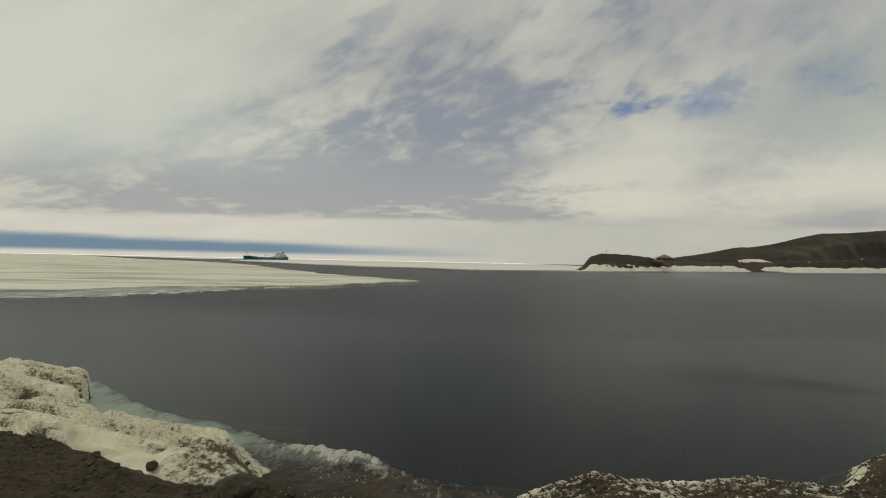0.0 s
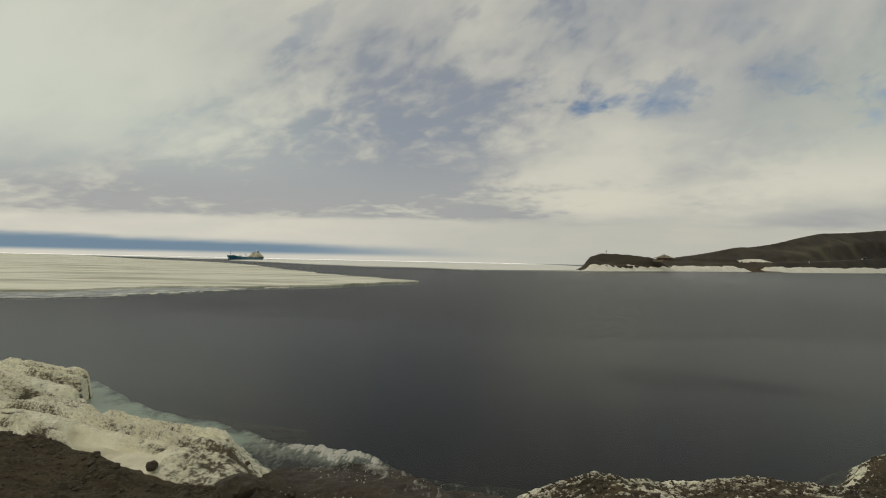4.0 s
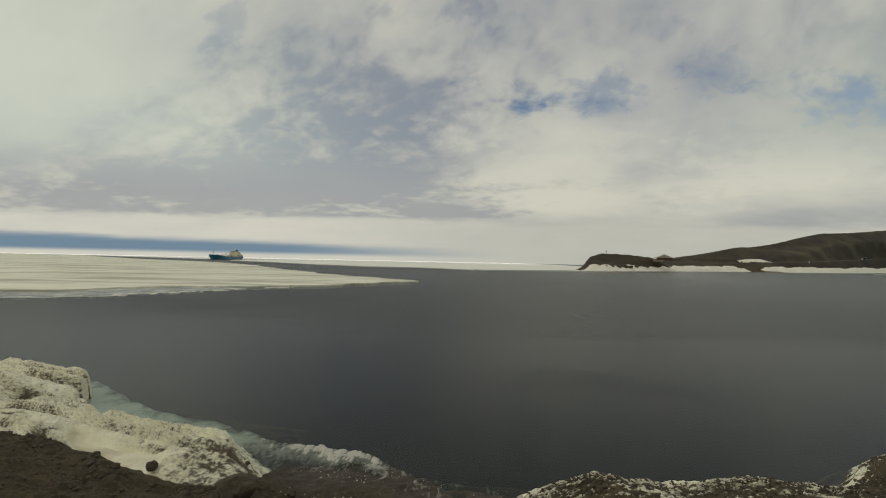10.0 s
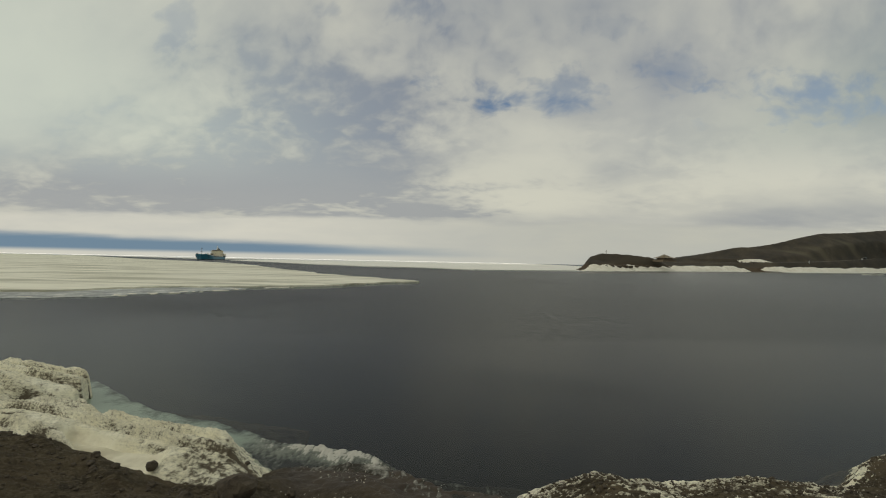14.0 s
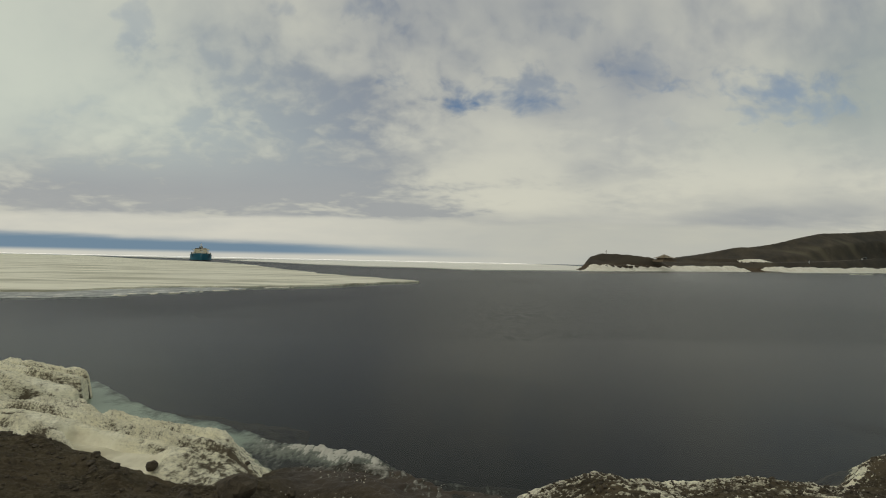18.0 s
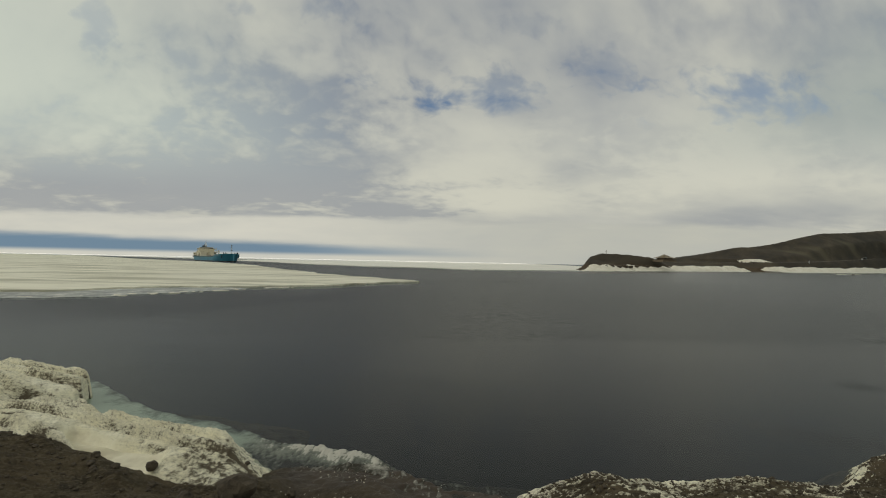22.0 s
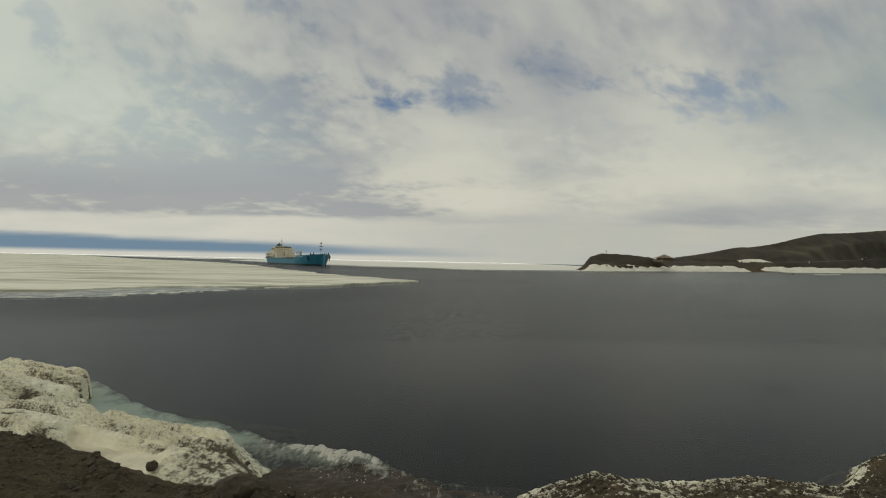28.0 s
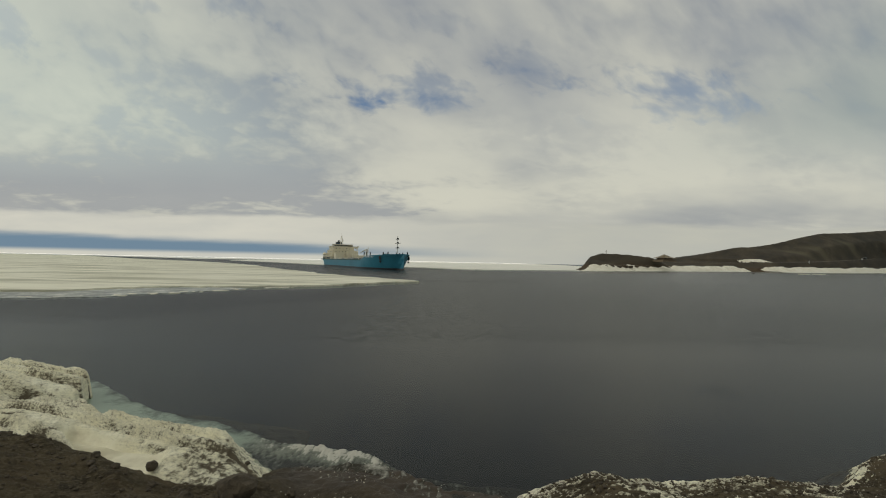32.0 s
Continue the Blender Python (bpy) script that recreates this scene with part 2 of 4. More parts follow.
def hill_material():
    m, n = material("volcanic_hillside")
    p = n.coords()
    fall = n.node("ShaderNodeVectorRotate", {"Vector": p, "Angle": radians(38)}, rotation_type="Z_AXIS")
    g1, g2 = n.noise(n.scaled(fall, (1.0, 0.35, 1.0)), 0.022, 6.0, 0.6), n.noise(n.scaled(fall, (1.0, 0.24, 0.6)), 0.045, 7.0, 0.7)
    col = n.mix(n.ramp(g1, 0.35, 0.65), (0.048, 0.042, 0.034), (0.082, 0.068, 0.047))
    col = n.mix(n.math("MULTIPLY", n.ramp(g2, 0.48, 0.66, 0.0, 0.5), n.ramp(g1, 0.45, 0.6, 0.25, 1.0)), col, (0.130, 0.110, 0.072))
    x, y, z = n.split(p)
    # pale slumped gravel under the ridge
    for sx, sy, rx, ry in SLUMPS:
        d = n.vec("LENGTH", n.scaled(n.vec("SUBTRACT", p, (sx, sy, 0.0)), (1.0 / rx, 1.0 / ry, 0.0)), out="Value")
        d = n.math("ADD", d, n.math("MULTIPLY_ADD", g2, 1.6, -0.8))
        col = n.mix(n.ramp(d, 1.1, 0.2, 0.0, 0.6), col, (0.150, 0.130, 0.082))
    red = n.ramp(n.math("ADD", z, n.math("MULTIPLY", g2, 6.0)), 12.0, 6.0)
    col = n.mix(n.math("MULTIPLY", red, 0.75), col, n.mix(n.ramp(g2, 0.4, 0.62), (0.070, 0.044, 0.024), (0.125, 0.090, 0.048)))
    n.out(n.principled(Base_Color=col, Roughness=0.95, Specular_IOR_Level=0.1, Normal=n.bump(n.math("ADD", g1, g2), 0.3, 1.2)))
    return m


def paint(name, col, rough=0.45, wear=0.25, dark=0.6, scale=0.5):
    m, n = material(name)
    p = n.coords()
    g = n.noise(n.scaled(p, (1.0, 1.0, 0.3)), scale, 6.0, 0.6)
    c2 = tuple(c * dark for c in col)
    n.out(n.principled(Base_Color=n.mix(n.ramp(g, 0.45, 0.75, 0.0, wear), col, c2), Roughness=rough, Normal=n.bump(g, 0.1, 0.05)))
    return m


MAT = {
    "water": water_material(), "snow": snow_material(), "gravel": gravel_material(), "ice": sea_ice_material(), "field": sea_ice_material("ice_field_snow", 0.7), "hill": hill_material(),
    "slush": plain("grey_slush", (0.24, 0.25, 0.235), (0.66, 0.66, 0.60), 0.35, 0.6, 0.5, 0.2, 0.42, 0.66),
    "far_snow": plain("shore_snow", (0.93, 0.89, 0.76), (0.74, 0.69, 0.54), 0.12, 0.85, 0.6, 0.5),
    "shelf": shelf_material(),
    # the same water, mirror strength raised so the ripple crests show pale
    "wake_water": water_material("wake_water", (0.88, 0.90, 0.88), 2.2),
    "frost": plain("frozen_spray", (0.40, 0.37, 0.29), (0.68, 0.64, 0.52), 9.0, 0.8, 0.5, 0.02),
    "foam": plain("wash_foam", (0.55, 0.58, 0.58), (0.85, 0.86, 0.84), 0.4, 0.6, 0.5, 0.2),
    "seabed": plain("sea_floor", (0.010, 0.010, 0.009), (0.017, 0.016, 0.014), 0.05, 0.95, 0.2),
    "rock": plain("basalt", (0.040, 0.031, 0.021), (0.105, 0.084, 0.055), 3.0, 0.95, 0.8, 0.04),
    "teal": paint("teal_hull_paint", (0.034, 0.205, 0.30), 0.45, 0.6, 0.5, 0.12),
    "cream": paint("cream_paint", (0.72, 0.66, 0.50), 0.5, 0.35, 0.7, 0.3),
    "deck": paint("deck_green_paint", (0.05, 0.10, 0.09), 0.7, 0.5, 0.5, 0.4),
    "dark": paint("dark_steel_paint", (0.018, 0.020, 0.022), 0.6, 0.3, 0.5, 0.6),
    "boot": paint("boot_topping_paint", (0.045, 0.045, 0.048), 0.6, 0.5, 1.6, 0.3),
    "steel": paint("galvanised_steel", (0.35, 0.35, 0.34), 0.5, 0.4, 0.6, 0.8),
    "timber": paint("weathered_timber", (0.20, 0.155, 0.105), 0.9, 0.6, 0.5, 1.2),
    "roof": paint("weathered_roof_boards", (0.44, 0.37, 0.26), 0.9, 0.4, 0.6, 0.8),
    "white": paint("white_paint", (0.75, 0.75, 0.72), 0.5, 0.3, 0.7),
    "track": plain("graded_dirt", (0.12, 0.095, 0.065), (0.18, 0.145, 0.105), 0.1, 0.95, 0.3),
    "glass": paint("dark_window_glass", (0.012, 0.016, 0.02), 0.12, 0.2, 0.5),
    "hide": plain("wet_dark_hide", (0.018, 0.016, 0.015), (0.05, 0.045, 0.04), 8.0, 0.3, 0.1),
    "feather": plain("brown_feathers", (0.035, 0.027, 0.02), (0.09, 0.07, 0.05), 20.0, 0.8, 0.1),
}


# ---- mesh helpers ----
def part(name, bm, mat, parent=None, label="", smooth=False):
    me = bpy.data.meshes.new(name)
    bm.normal_update()
    bm.to_mesh(me)
    bm.free()
    if smooth:
        me.polygons.foreach_set("use_smooth", [True] * len(me.polygons))
    me.materials.append(MAT[mat])
    ob = new(name, me)
    ob.parent = parent
    return tagged(ob, label)


def thing(name, label, category, m=None, group="", kind=""):
    ob = new(name)
    if m is not None:
        ob.matrix_basis = m
    return tagged(ob, label, category, group, kind)


def box(bm, x0, y0, z0, x1, y1, z1, bevel=0.0):
    r = bmesh.ops.create_cube(bm, size=1.0, matrix=Matrix.Translation(((x0 + x1) / 2, (y0 + y1) / 2, (z0 + z1) / 2)) @ Matrix.Diagonal((x1 - x0, y1 - y0, z1 - z0, 1)))
    if bevel:
        es = {e for v in r["verts"] for e in v.link_edges}
        bmesh.ops.bevel(bm, geom=list(es), offset=bevel, segments=1, affect="EDGES")
    return bm


def rod(bm, a, b, r0, r1=None, seg=8):
    a, b = Vector(a), Vector(b)
    m = Matrix.Translation((a + b) / 2) @ (b - a).to_track_quat("Z", "Y").to_matrix().to_4x4()
    bmesh.ops.create_cone(bm, cap_ends=True, segments=seg, radius1=r0, radius2=r0 if r1 is None else r1, depth=(b - a).length, matrix=m)
    return bm


def B():
    return bmesh.new()


def hash2(ix, iy, seed):
    h = np.sin(ix * 127.1 + iy * 311.7 + seed * 74.7) * 43758.5453
    return h - np.floor(h)


def vnoise(x, y, seed=0.0):
    ix, iy = np.floor(x), np.floor(y)
    fx, fy = x - ix, y - iy
    fx, fy = fx * fx * (3 - 2 * fx), fy * fy * (3 - 2 * fy)
    a, b = hash2(ix, iy, seed), hash2(ix + 1, iy, seed)
    c, d = hash2(ix, iy + 1, seed), hash2(ix + 1, iy + 1, seed)
    return (a + (b - a) * fx) * (1 - fy) + (c + (d - c) * fx) * fy


def fbm(x, y, octaves=5, seed=0.0, gain=0.5):
    s, amp, tot = 0.0, 1.0, 0.0
    for k in range(octaves):
        s = s + amp * (vnoise(x, y, seed + k * 3.1) - 0.5)
        tot += amp
        amp *= gain
        x, y = x * 2.03 + 1.7, y * 2.03 + 9.2
    return s / tot * 2


def sstep(a, b, v):
    t = np.clip((v - a) / (b - a), 0, 1)
    return t * t * (3 - 2 * t)


def grid_sheet(name, X, Y, Z, mat, keep=None, smooth=True, attrs=None):
    """A sheet over a plan grid; quads where keep is false are left out."""
    ny, nx = X.shape
    idx = np.arange(nx * ny).reshape(ny, nx)
    q = np.stack([idx[:-1, :-1], idx[:-1, 1:], idx[1:, 1:], idx[1:, :-1]], -1).reshape(-1, 4)
    co = np.stack([X, Y, Z], -1).reshape(-1, 3)
    if keep is not None:
        k = keep.reshape(-1)
        q = q[k[q].any(1)]
        used = np.zeros(len(co), bool)
        used[q.reshape(-1)] = True
        ren = np.cumsum(used) - 1
        co, q = co[used], ren[q]
    else:
        used = np.ones(len(co), bool)
    me = bpy.data.meshes.new(name)
    me.vertices.add(len(co))
    me.vertices.foreach_set("co", co.astype(np.float32).reshape(-1))
    me.loops.add(len(q) * 4)
    me.loops.foreach_set("vertex_index", q.astype(np.int32).reshape(-1))
    me.polygons.add(len(q))
    me.polygons.foreach_set("loop_start", np.arange(0, len(q) * 4, 4, dtype=np.int32))
    for key, val in (attrs or {}).items():
        at = me.attributes.new(key, "FLOAT", "POINT")
        at.data.foreach_set("value", val.reshape(-1)[used].astype(np.float32))
    me.update(calc_edges=True)
    me.validate()
    if smooth:
        me.polygons.foreach_set("use_smooth", np.ones(len(q), bool))
    me.materials.append(MAT[mat])
    return new(name, me)


def seg_dist(X, Y, pts):
    """Distance to a polyline, and the run along it at the nearest place, in units of segments."""
    best, at = np.full(X.shape, 1e9), np.zeros(X.shape)
    for k, (a, b) in enumerate(zip(pts[:-1], pts[1:])):
        dx, dy = b[0] - a[0], b[1] - a[1]
        t = np.clip(((X - a[0]) * dx + (Y - a[1]) * dy) / (dx * dx + dy * dy), 0, 1)
        d = np.hypot(X - a[0] - t * dx, Y - a[1] - t * dy)
        at = np.where(d < best, k + t, at)
        best = np.minimum(best, d)
    return best, at


def inside(X, Y, pts):
    r = np.zeros(X.shape, bool)
    for (ax, ay), (bx, by) in zip(pts, pts[1:] + pts[:1]):
        c = (ay > Y) != (by > Y)
        r ^= c & (X < (bx - ax) * (Y - ay) / (by - ay if by != ay else 1e-9) + ax)
    return r


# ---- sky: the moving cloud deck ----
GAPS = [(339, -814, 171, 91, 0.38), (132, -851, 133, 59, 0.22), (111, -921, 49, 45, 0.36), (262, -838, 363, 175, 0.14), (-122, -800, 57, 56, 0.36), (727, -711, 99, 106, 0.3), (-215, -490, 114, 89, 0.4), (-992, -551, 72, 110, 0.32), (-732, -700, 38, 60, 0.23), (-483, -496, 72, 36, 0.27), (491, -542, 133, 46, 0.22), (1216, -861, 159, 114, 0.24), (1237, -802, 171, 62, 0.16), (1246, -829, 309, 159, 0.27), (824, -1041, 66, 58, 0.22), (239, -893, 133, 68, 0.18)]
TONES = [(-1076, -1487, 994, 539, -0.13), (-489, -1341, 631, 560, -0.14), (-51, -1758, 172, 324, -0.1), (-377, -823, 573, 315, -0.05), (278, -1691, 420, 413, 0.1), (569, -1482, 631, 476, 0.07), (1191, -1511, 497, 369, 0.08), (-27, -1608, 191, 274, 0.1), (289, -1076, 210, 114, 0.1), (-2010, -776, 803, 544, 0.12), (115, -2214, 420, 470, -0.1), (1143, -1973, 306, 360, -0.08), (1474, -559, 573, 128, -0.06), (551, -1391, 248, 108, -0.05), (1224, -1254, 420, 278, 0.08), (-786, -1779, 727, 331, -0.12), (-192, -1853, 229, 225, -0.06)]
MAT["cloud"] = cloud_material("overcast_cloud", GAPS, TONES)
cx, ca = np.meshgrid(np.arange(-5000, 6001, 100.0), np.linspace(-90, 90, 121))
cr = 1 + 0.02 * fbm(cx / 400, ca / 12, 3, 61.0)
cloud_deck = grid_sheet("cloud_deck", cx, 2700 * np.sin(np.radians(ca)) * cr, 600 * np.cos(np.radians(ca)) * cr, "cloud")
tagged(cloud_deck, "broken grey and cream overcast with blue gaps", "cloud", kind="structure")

# ---- water and sea floor ----
bm = B()
bmesh.ops.create_grid(bm, x_segments=2, y_segments=2, size=6500)
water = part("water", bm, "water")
tagged(water, "dark grey rippled open sea water in the bay", "water", kind="structure")
bm = B()
bmesh.ops.create_grid(bm, x_segments=2, y_segments=2, size=6500)
seabed = part("ground", bm, "seabed")
seabed.location = (0, 0, -3.2)
tagged(seabed, "dark sea floor under the water", "ground", kind="structure")


# ---- sea ice ----
def ragged(pts, step, amp, seed):
    """A polyline cut into short steps with an uneven edge."""
    rnd, out = random.Random(seed), []
    for a, b in zip(pts[:-1], pts[1:]):
        L = math.hypot(b[0] - a[0], b[1] - a[1])
        k = max(1, int(L / step))
        nx, ny = -(b[1] - a[1]) / L, (b[0] - a[0]) / L
        for i in range(k):
            t, o = i / k, rnd.uniform(-amp, amp) if i else 0
            out.append((a[0] + (b[0] - a[0]) * t + nx * o, a[1] + (b[1] - a[1]) * t + ny * o))
    return out + [pts[-1]]


def slab(name, outline, top, bottom, mat):
    bm = B()
    vs = [bm.verts.new((x, y, top)) for x, y in outline]
    f = bm.faces.new(vs)
    r = bmesh.ops.extrude_face_region(bm, geom=[f])
    for v in r["geom"]:
        if isinstance(v, bmesh.types.BMVert):
            v.co.z = bottom
    bmesh.ops.recalc_face_normals(bm, faces=bm.faces)
    bmesh.ops.triangulate(bm, faces=bm.faces)
    return part(name, bm, mat)


FRONT = [(-320, 40), (-150, 52), (-66, 66.6), (-60, 69), (-56.8, 76.5), (-51, 82.8), (-37.3, 88.8), (-27.0, 95.8), (-22.3, 101.5), (-15.2, 116), (-6.5, 125.5)]
BACK = [(-6.5, 125.5), (-18, 138.5), (-38, 162.5), (-49, 173), (-60, 197), (-82, 228), (-139, 326), (-203, 416), (-281, 508), (-440, 648), (-671, 902), (-1250, 1535)]
near_ice = slab("sea_ice", ragged(FRONT, 1.3, 0.85, 3) + ragged(BACK, 4, 1.5, 4)[1:] + [(-5000, 3200), (-5000, 40)], 0.32, -0.5, "ice")
tagged(near_ice, "flat snow-covered fast ice with dirty streaks", "sea ice", kind="structure")
FAR = [(-5000, 3300), (-1467, 1802), (-1000, 1450), (-752, 1220), (-610, 1096), (-565, 1010), (-548, 1150), (-552, 1260), (-520, 1320), (-440, 1320), (-432, 1265), (-466, 1190), (-466, 1080), (-440, 985),
       (-416, 900), (-385, 800), (-335, 735), (-228, 600), (-165, 505), (-129, 456), (-104, 446), (-66, 396), (-42, 394), (-11, 386), (24, 338), (53, 355), (107, 387), (123, 392)]
far_ice = slab("sea_ice_field", ragged(FAR, 14, 2.2, 5) + [(140, 450), (200, 600), (330, 900), (500, 1900), (900, 5500), (-5500, 5500)], 0.36, -0.5, "field")
tagged(far_ice, "white sea ice field reaching to the horizon", "sea ice", kind="structure")
SL = [(-320, 40), (-150, 52), (-67.4, 68), (-61, 70.6), (-57.8, 78), (-52, 84.5), (-44, 88)]
slush = slab("slush_ice", ragged(SL, 2, 0.3, 8) + ragged([(-36, 84), (-40, 78), (-43, 71), (-47, 66), (-48, 62), (-53, 59), (-60, 57), (-66, 58), (-150, 42), (-320, 30)], 2, 0.8, 9), 0.05, -0.2, "slush")
tagged(slush, "thin grey rotten ice along the floe edge", "sea ice", kind="structure")

# ---- headland across the bay ----
SHORE = [(123, 392), (155, 411), (220, 471), (333, 560), (440, 632), (560, 690), (700, 770), (995, 995), (1500, 1330)]
LAND = SHORE + [(3200, 1800), (3200, 3000), (1250, 3000), (340, 900), (170, 560), (131, 440)]
RIDGE_A = [(141, 440, 5), (150, 462, 9.5), (163, 490, 14.5), (174, 492, 18.2), (188, 494, 18.6), (210, 498, 17.6), (232, 502, 16.2), (256, 512, 12.5)]
RIDGE_B = [(420, 780, 9), (462, 850, 19.8), (520, 870, 31), (593, 900, 46), (686, 950, 53), (786, 1000, 71), (969, 1140, 97.5), (1143, 1250, 109.5), (1451, 1450, 138), (2000, 1750, 165)]


ROAD = [(330, 660, 11.0), (430, 700, 12.5), (520, 735, 14.5), (596, 765, 16.5), (690, 815, 19.0), (800, 900, 23.0), (930, 1000, 28.0), (1080, 1110, 34.0), (1230, 1215, 39.0)]


def land_height(X, Y):
    d, _ = seg_dist(X, Y, LAND + LAND[:1])
    q = np.where(inside(X, Y, LAND), d, -d)
    z = np.where(q > 0, 1.2 * sstep(0, 4, q) + 5.6 * sstep(6, 26, q) + 6.0 * sstep(26, 120, q), q * 0.4)
    for ridge, width, lo, hi in ((RIDGE_A, 26.0, 0, 16), (RIDGE_B, 230.0, 12, 75)):
        dr, at = seg_dist(X, Y, ridge)
        hr = np.interp(at, range(len(ridge)), [r[2] for r in ridge])
        bell = (1 - np.clip(dr / width, 0, 1)) ** 1.25
        z = np.where(q > 0, np.maximum(z, z * (1 - bell) + hr * bell * sstep(lo, hi, q)), z)
    rough = fbm(X / 40, Y / 40, 5, 2.0) * np.clip(q / 60, 0.0, 1.0) * 1.4 + fbm(X / 14, Y / 14, 3, 5.0) * np.clip(q / 20, 0, 1) * 0.3
    z = z + rough
    dr, at = seg_dist(X, Y, ROAD)
    zr = np.interp(at, range(len(ROAD)), [r[2] for r in ROAD])
    z = z + (zr - z) * sstep(30, 7, dr) * sstep(13, 25, q)
    return np.maximum(z, -2.0), q


gx, gy = np.meshgrid(np.concatenate([np.arange(100, 460, 2.5), np.arange(460, 1060, 4.0), np.arange(1060, 1500, 5.0), np.arange(1500, 2100, 12.0)]), np.concatenate([np.arange(370, 700, 2.5), np.arange(700, 1060, 4.0), np.arange(1060, 1500, 5.0), np.arange(1500, 1850, 12.0)]))
gz, gq = land_height(gx, gy)
headland = grid_sheet("headland", gx, gy, gz, "hill", keep=gq > -6)
tagged(headland, "dark brown volcanic headland with bare slopes", "headland", kind="structure")


def shore_snow():
    """Snow foot along the water line of the headland, and patches higher up."""
    X, Y = np.meshgrid(np.concatenate([np.arange(105, 480, 1.6), np.arange(480, 1100, 4.0)]), np.concatenate([np.arange(380, 660, 1.6), np.arange(660, 1100, 4.0)]))
    z, q = land_height(X, Y)
    _, at = seg_dist(X, Y, SHORE)
    width = 17 + 9 * fbm(at * 4.0, at * 0 + 0.5, 3, 7.0)
    gap = sstep(0.36, 0.10, np.abs(at - 4.22 + 0.12 * fbm(X / 12, Y / 12, 3)))
    top = 1.3 + (0.6 + 0.0085 * Y) * (0.3 + 0.7 * sstep(0.0, 0.9, at)) * sstep(1, 13, q) + 2.2 * fbm(X / 14, Y / 14, 4, 3.0) + 0.6 * fbm(X / 6, Y / 6, 3, 4.0)
    front, _ = seg_dist(X, Y, SHORE)
    width = width + 6 * fbm(at * 14, at * 0 + 3.5, 3, 17.0)
    q = np.where(front > np.abs(q) + 3, -20.0, q)
    m = np.minimum(sstep(-0.5, 1.5, q), sstep(width + 3, width - 3, q + 5 * fbm(X / 8, Y / 8, 3, 9.0))) - gap
    Z = np.where(m > 0, top * np.clip(m, 0, 1) ** 0.5, z - 2.0)
    ob = grid_sheet("snow_foot", X, Y, np.maximum(Z, -1.0), "far_snow", keep=(m > 0.02) & (q < 40))
    tagged(ob, "dirty white snow bank along the far shore", "snow bank", kind="structure")


shore_snow()


def snow_patch(name, cx, cy, rx, ry, seed):
    X, Y = np.meshgrid(np.linspace(cx - rx * 1.3, cx + rx * 1.3, 50), np.linspace(cy - ry * 1.3, cy + ry * 1.3, 30))
    z, _ = land_height(X, Y)
    r = np.hypot((X - cx) / rx, (Y - cy) / ry) + 0.5 * fbm(X / 9, Y / 9, 4, seed)
    ob = grid_sheet(name, X, Y, z + 0.9 * np.clip(1 - r, -0.5, 1), "far_snow", keep=r < 1.02)
    return tagged(ob, "leftover snow drift on the brown slope", "snow patch", group="snow patches on the headland")


snow_patch("snow_patch", 545, 772, 25, 9, 1.0)
snow_patch("snow_patch", 496, 768, 14, 9, 2.0)
snow_patch("snow_patch", 520, 770, 10, 7, 3.0)

# ---- near shore ----
SH_X = [-70, -40, -20, -12, -8, -5.2, -4.4, -2.4, -1, 0.25, 2, 3, 6, 8, 9.2, 11, 12.5, 14, 20, 70]
SH_Y = [34, 24, 16.5, 14.6, 13.6, 12.4, 12.9, 13.1, 12.5, 11.8, 11.4, 11.9, 12.0, 12.0, 11.8, 12.5, 13.5, 13.8, 15, 24]


def near_ground(X, Y):
    q = np.interp(X, SH_X, SH_Y) - Y + 0.35 * fbm(X / 1.6, Y / 1.6, 4, 1.0)
    flat = sstep(-4.3, -3.3, X) * sstep(1.6, 0.4, X)
    slope = np.interp(X, [-13, -10, -7.5, -3, 2], [0.43, 0.39, 0.29, 0.29, 0.36])
    z = np.where(q > 0, (slope * q + 0.14 * np.maximum(q - 6, 0)) * (1 - flat) + flat * (0.03 + 0.085 * q + 0.40 * np.maximum(q - 2.2, 0)), np.maximum((0.30 + 0.55 * sstep(-7.0, -4.5, X)) * q, -3.6))
    right = sstep(1.5, 3.5, X) * sstep(0.0, 0.7, q)
    z = z + right * (0.31 + 0.10 * sstep(9.5, 12.5, X)) * sstep(5.0, 1.5, q)
    top = 4.35
    z = np.where(z > top - 0.6, top - 0.6 + 0.6 * np.tanh((z - top + 0.6) / 0.6), z)
    z = z + 0.12 * fbm(X / 0.9, Y / 0.9, 5, 4.0) + 0.05 * fbm(X / 0.22, Y / 0.22, 3, 6.0)
    clods = np.clip(fbm(X / 0.7, Y / 0.7, 4, 31.0), 0, 1) ** 1.5
    z = z + 0.26 * clods * sstep(2.4, 3.2, q) * sstep(-4.5, -6.5, X)
    swell = 0.20 * np.exp(-((X - 3.9) / 0.8) ** 2) - 0.10 * np.exp(-((X - 5.7) / 0.5) ** 2) + 0.07 * np.exp(-((X - 7.6) / 1.0) ** 2) - 0.12 * np.exp(-((X - 10.3) / 0.8) ** 2)
    lip = 0.22 * np.exp(-((Y - np.interp(X, SI_X, SI_Y) + 0.3) / 0.5) ** 2) * sstep(-11.6, -10.2, X) * sstep(-6.4, -7.6, X)
    return z + swell * sstep(0.0, 0.8, q) + lip, q


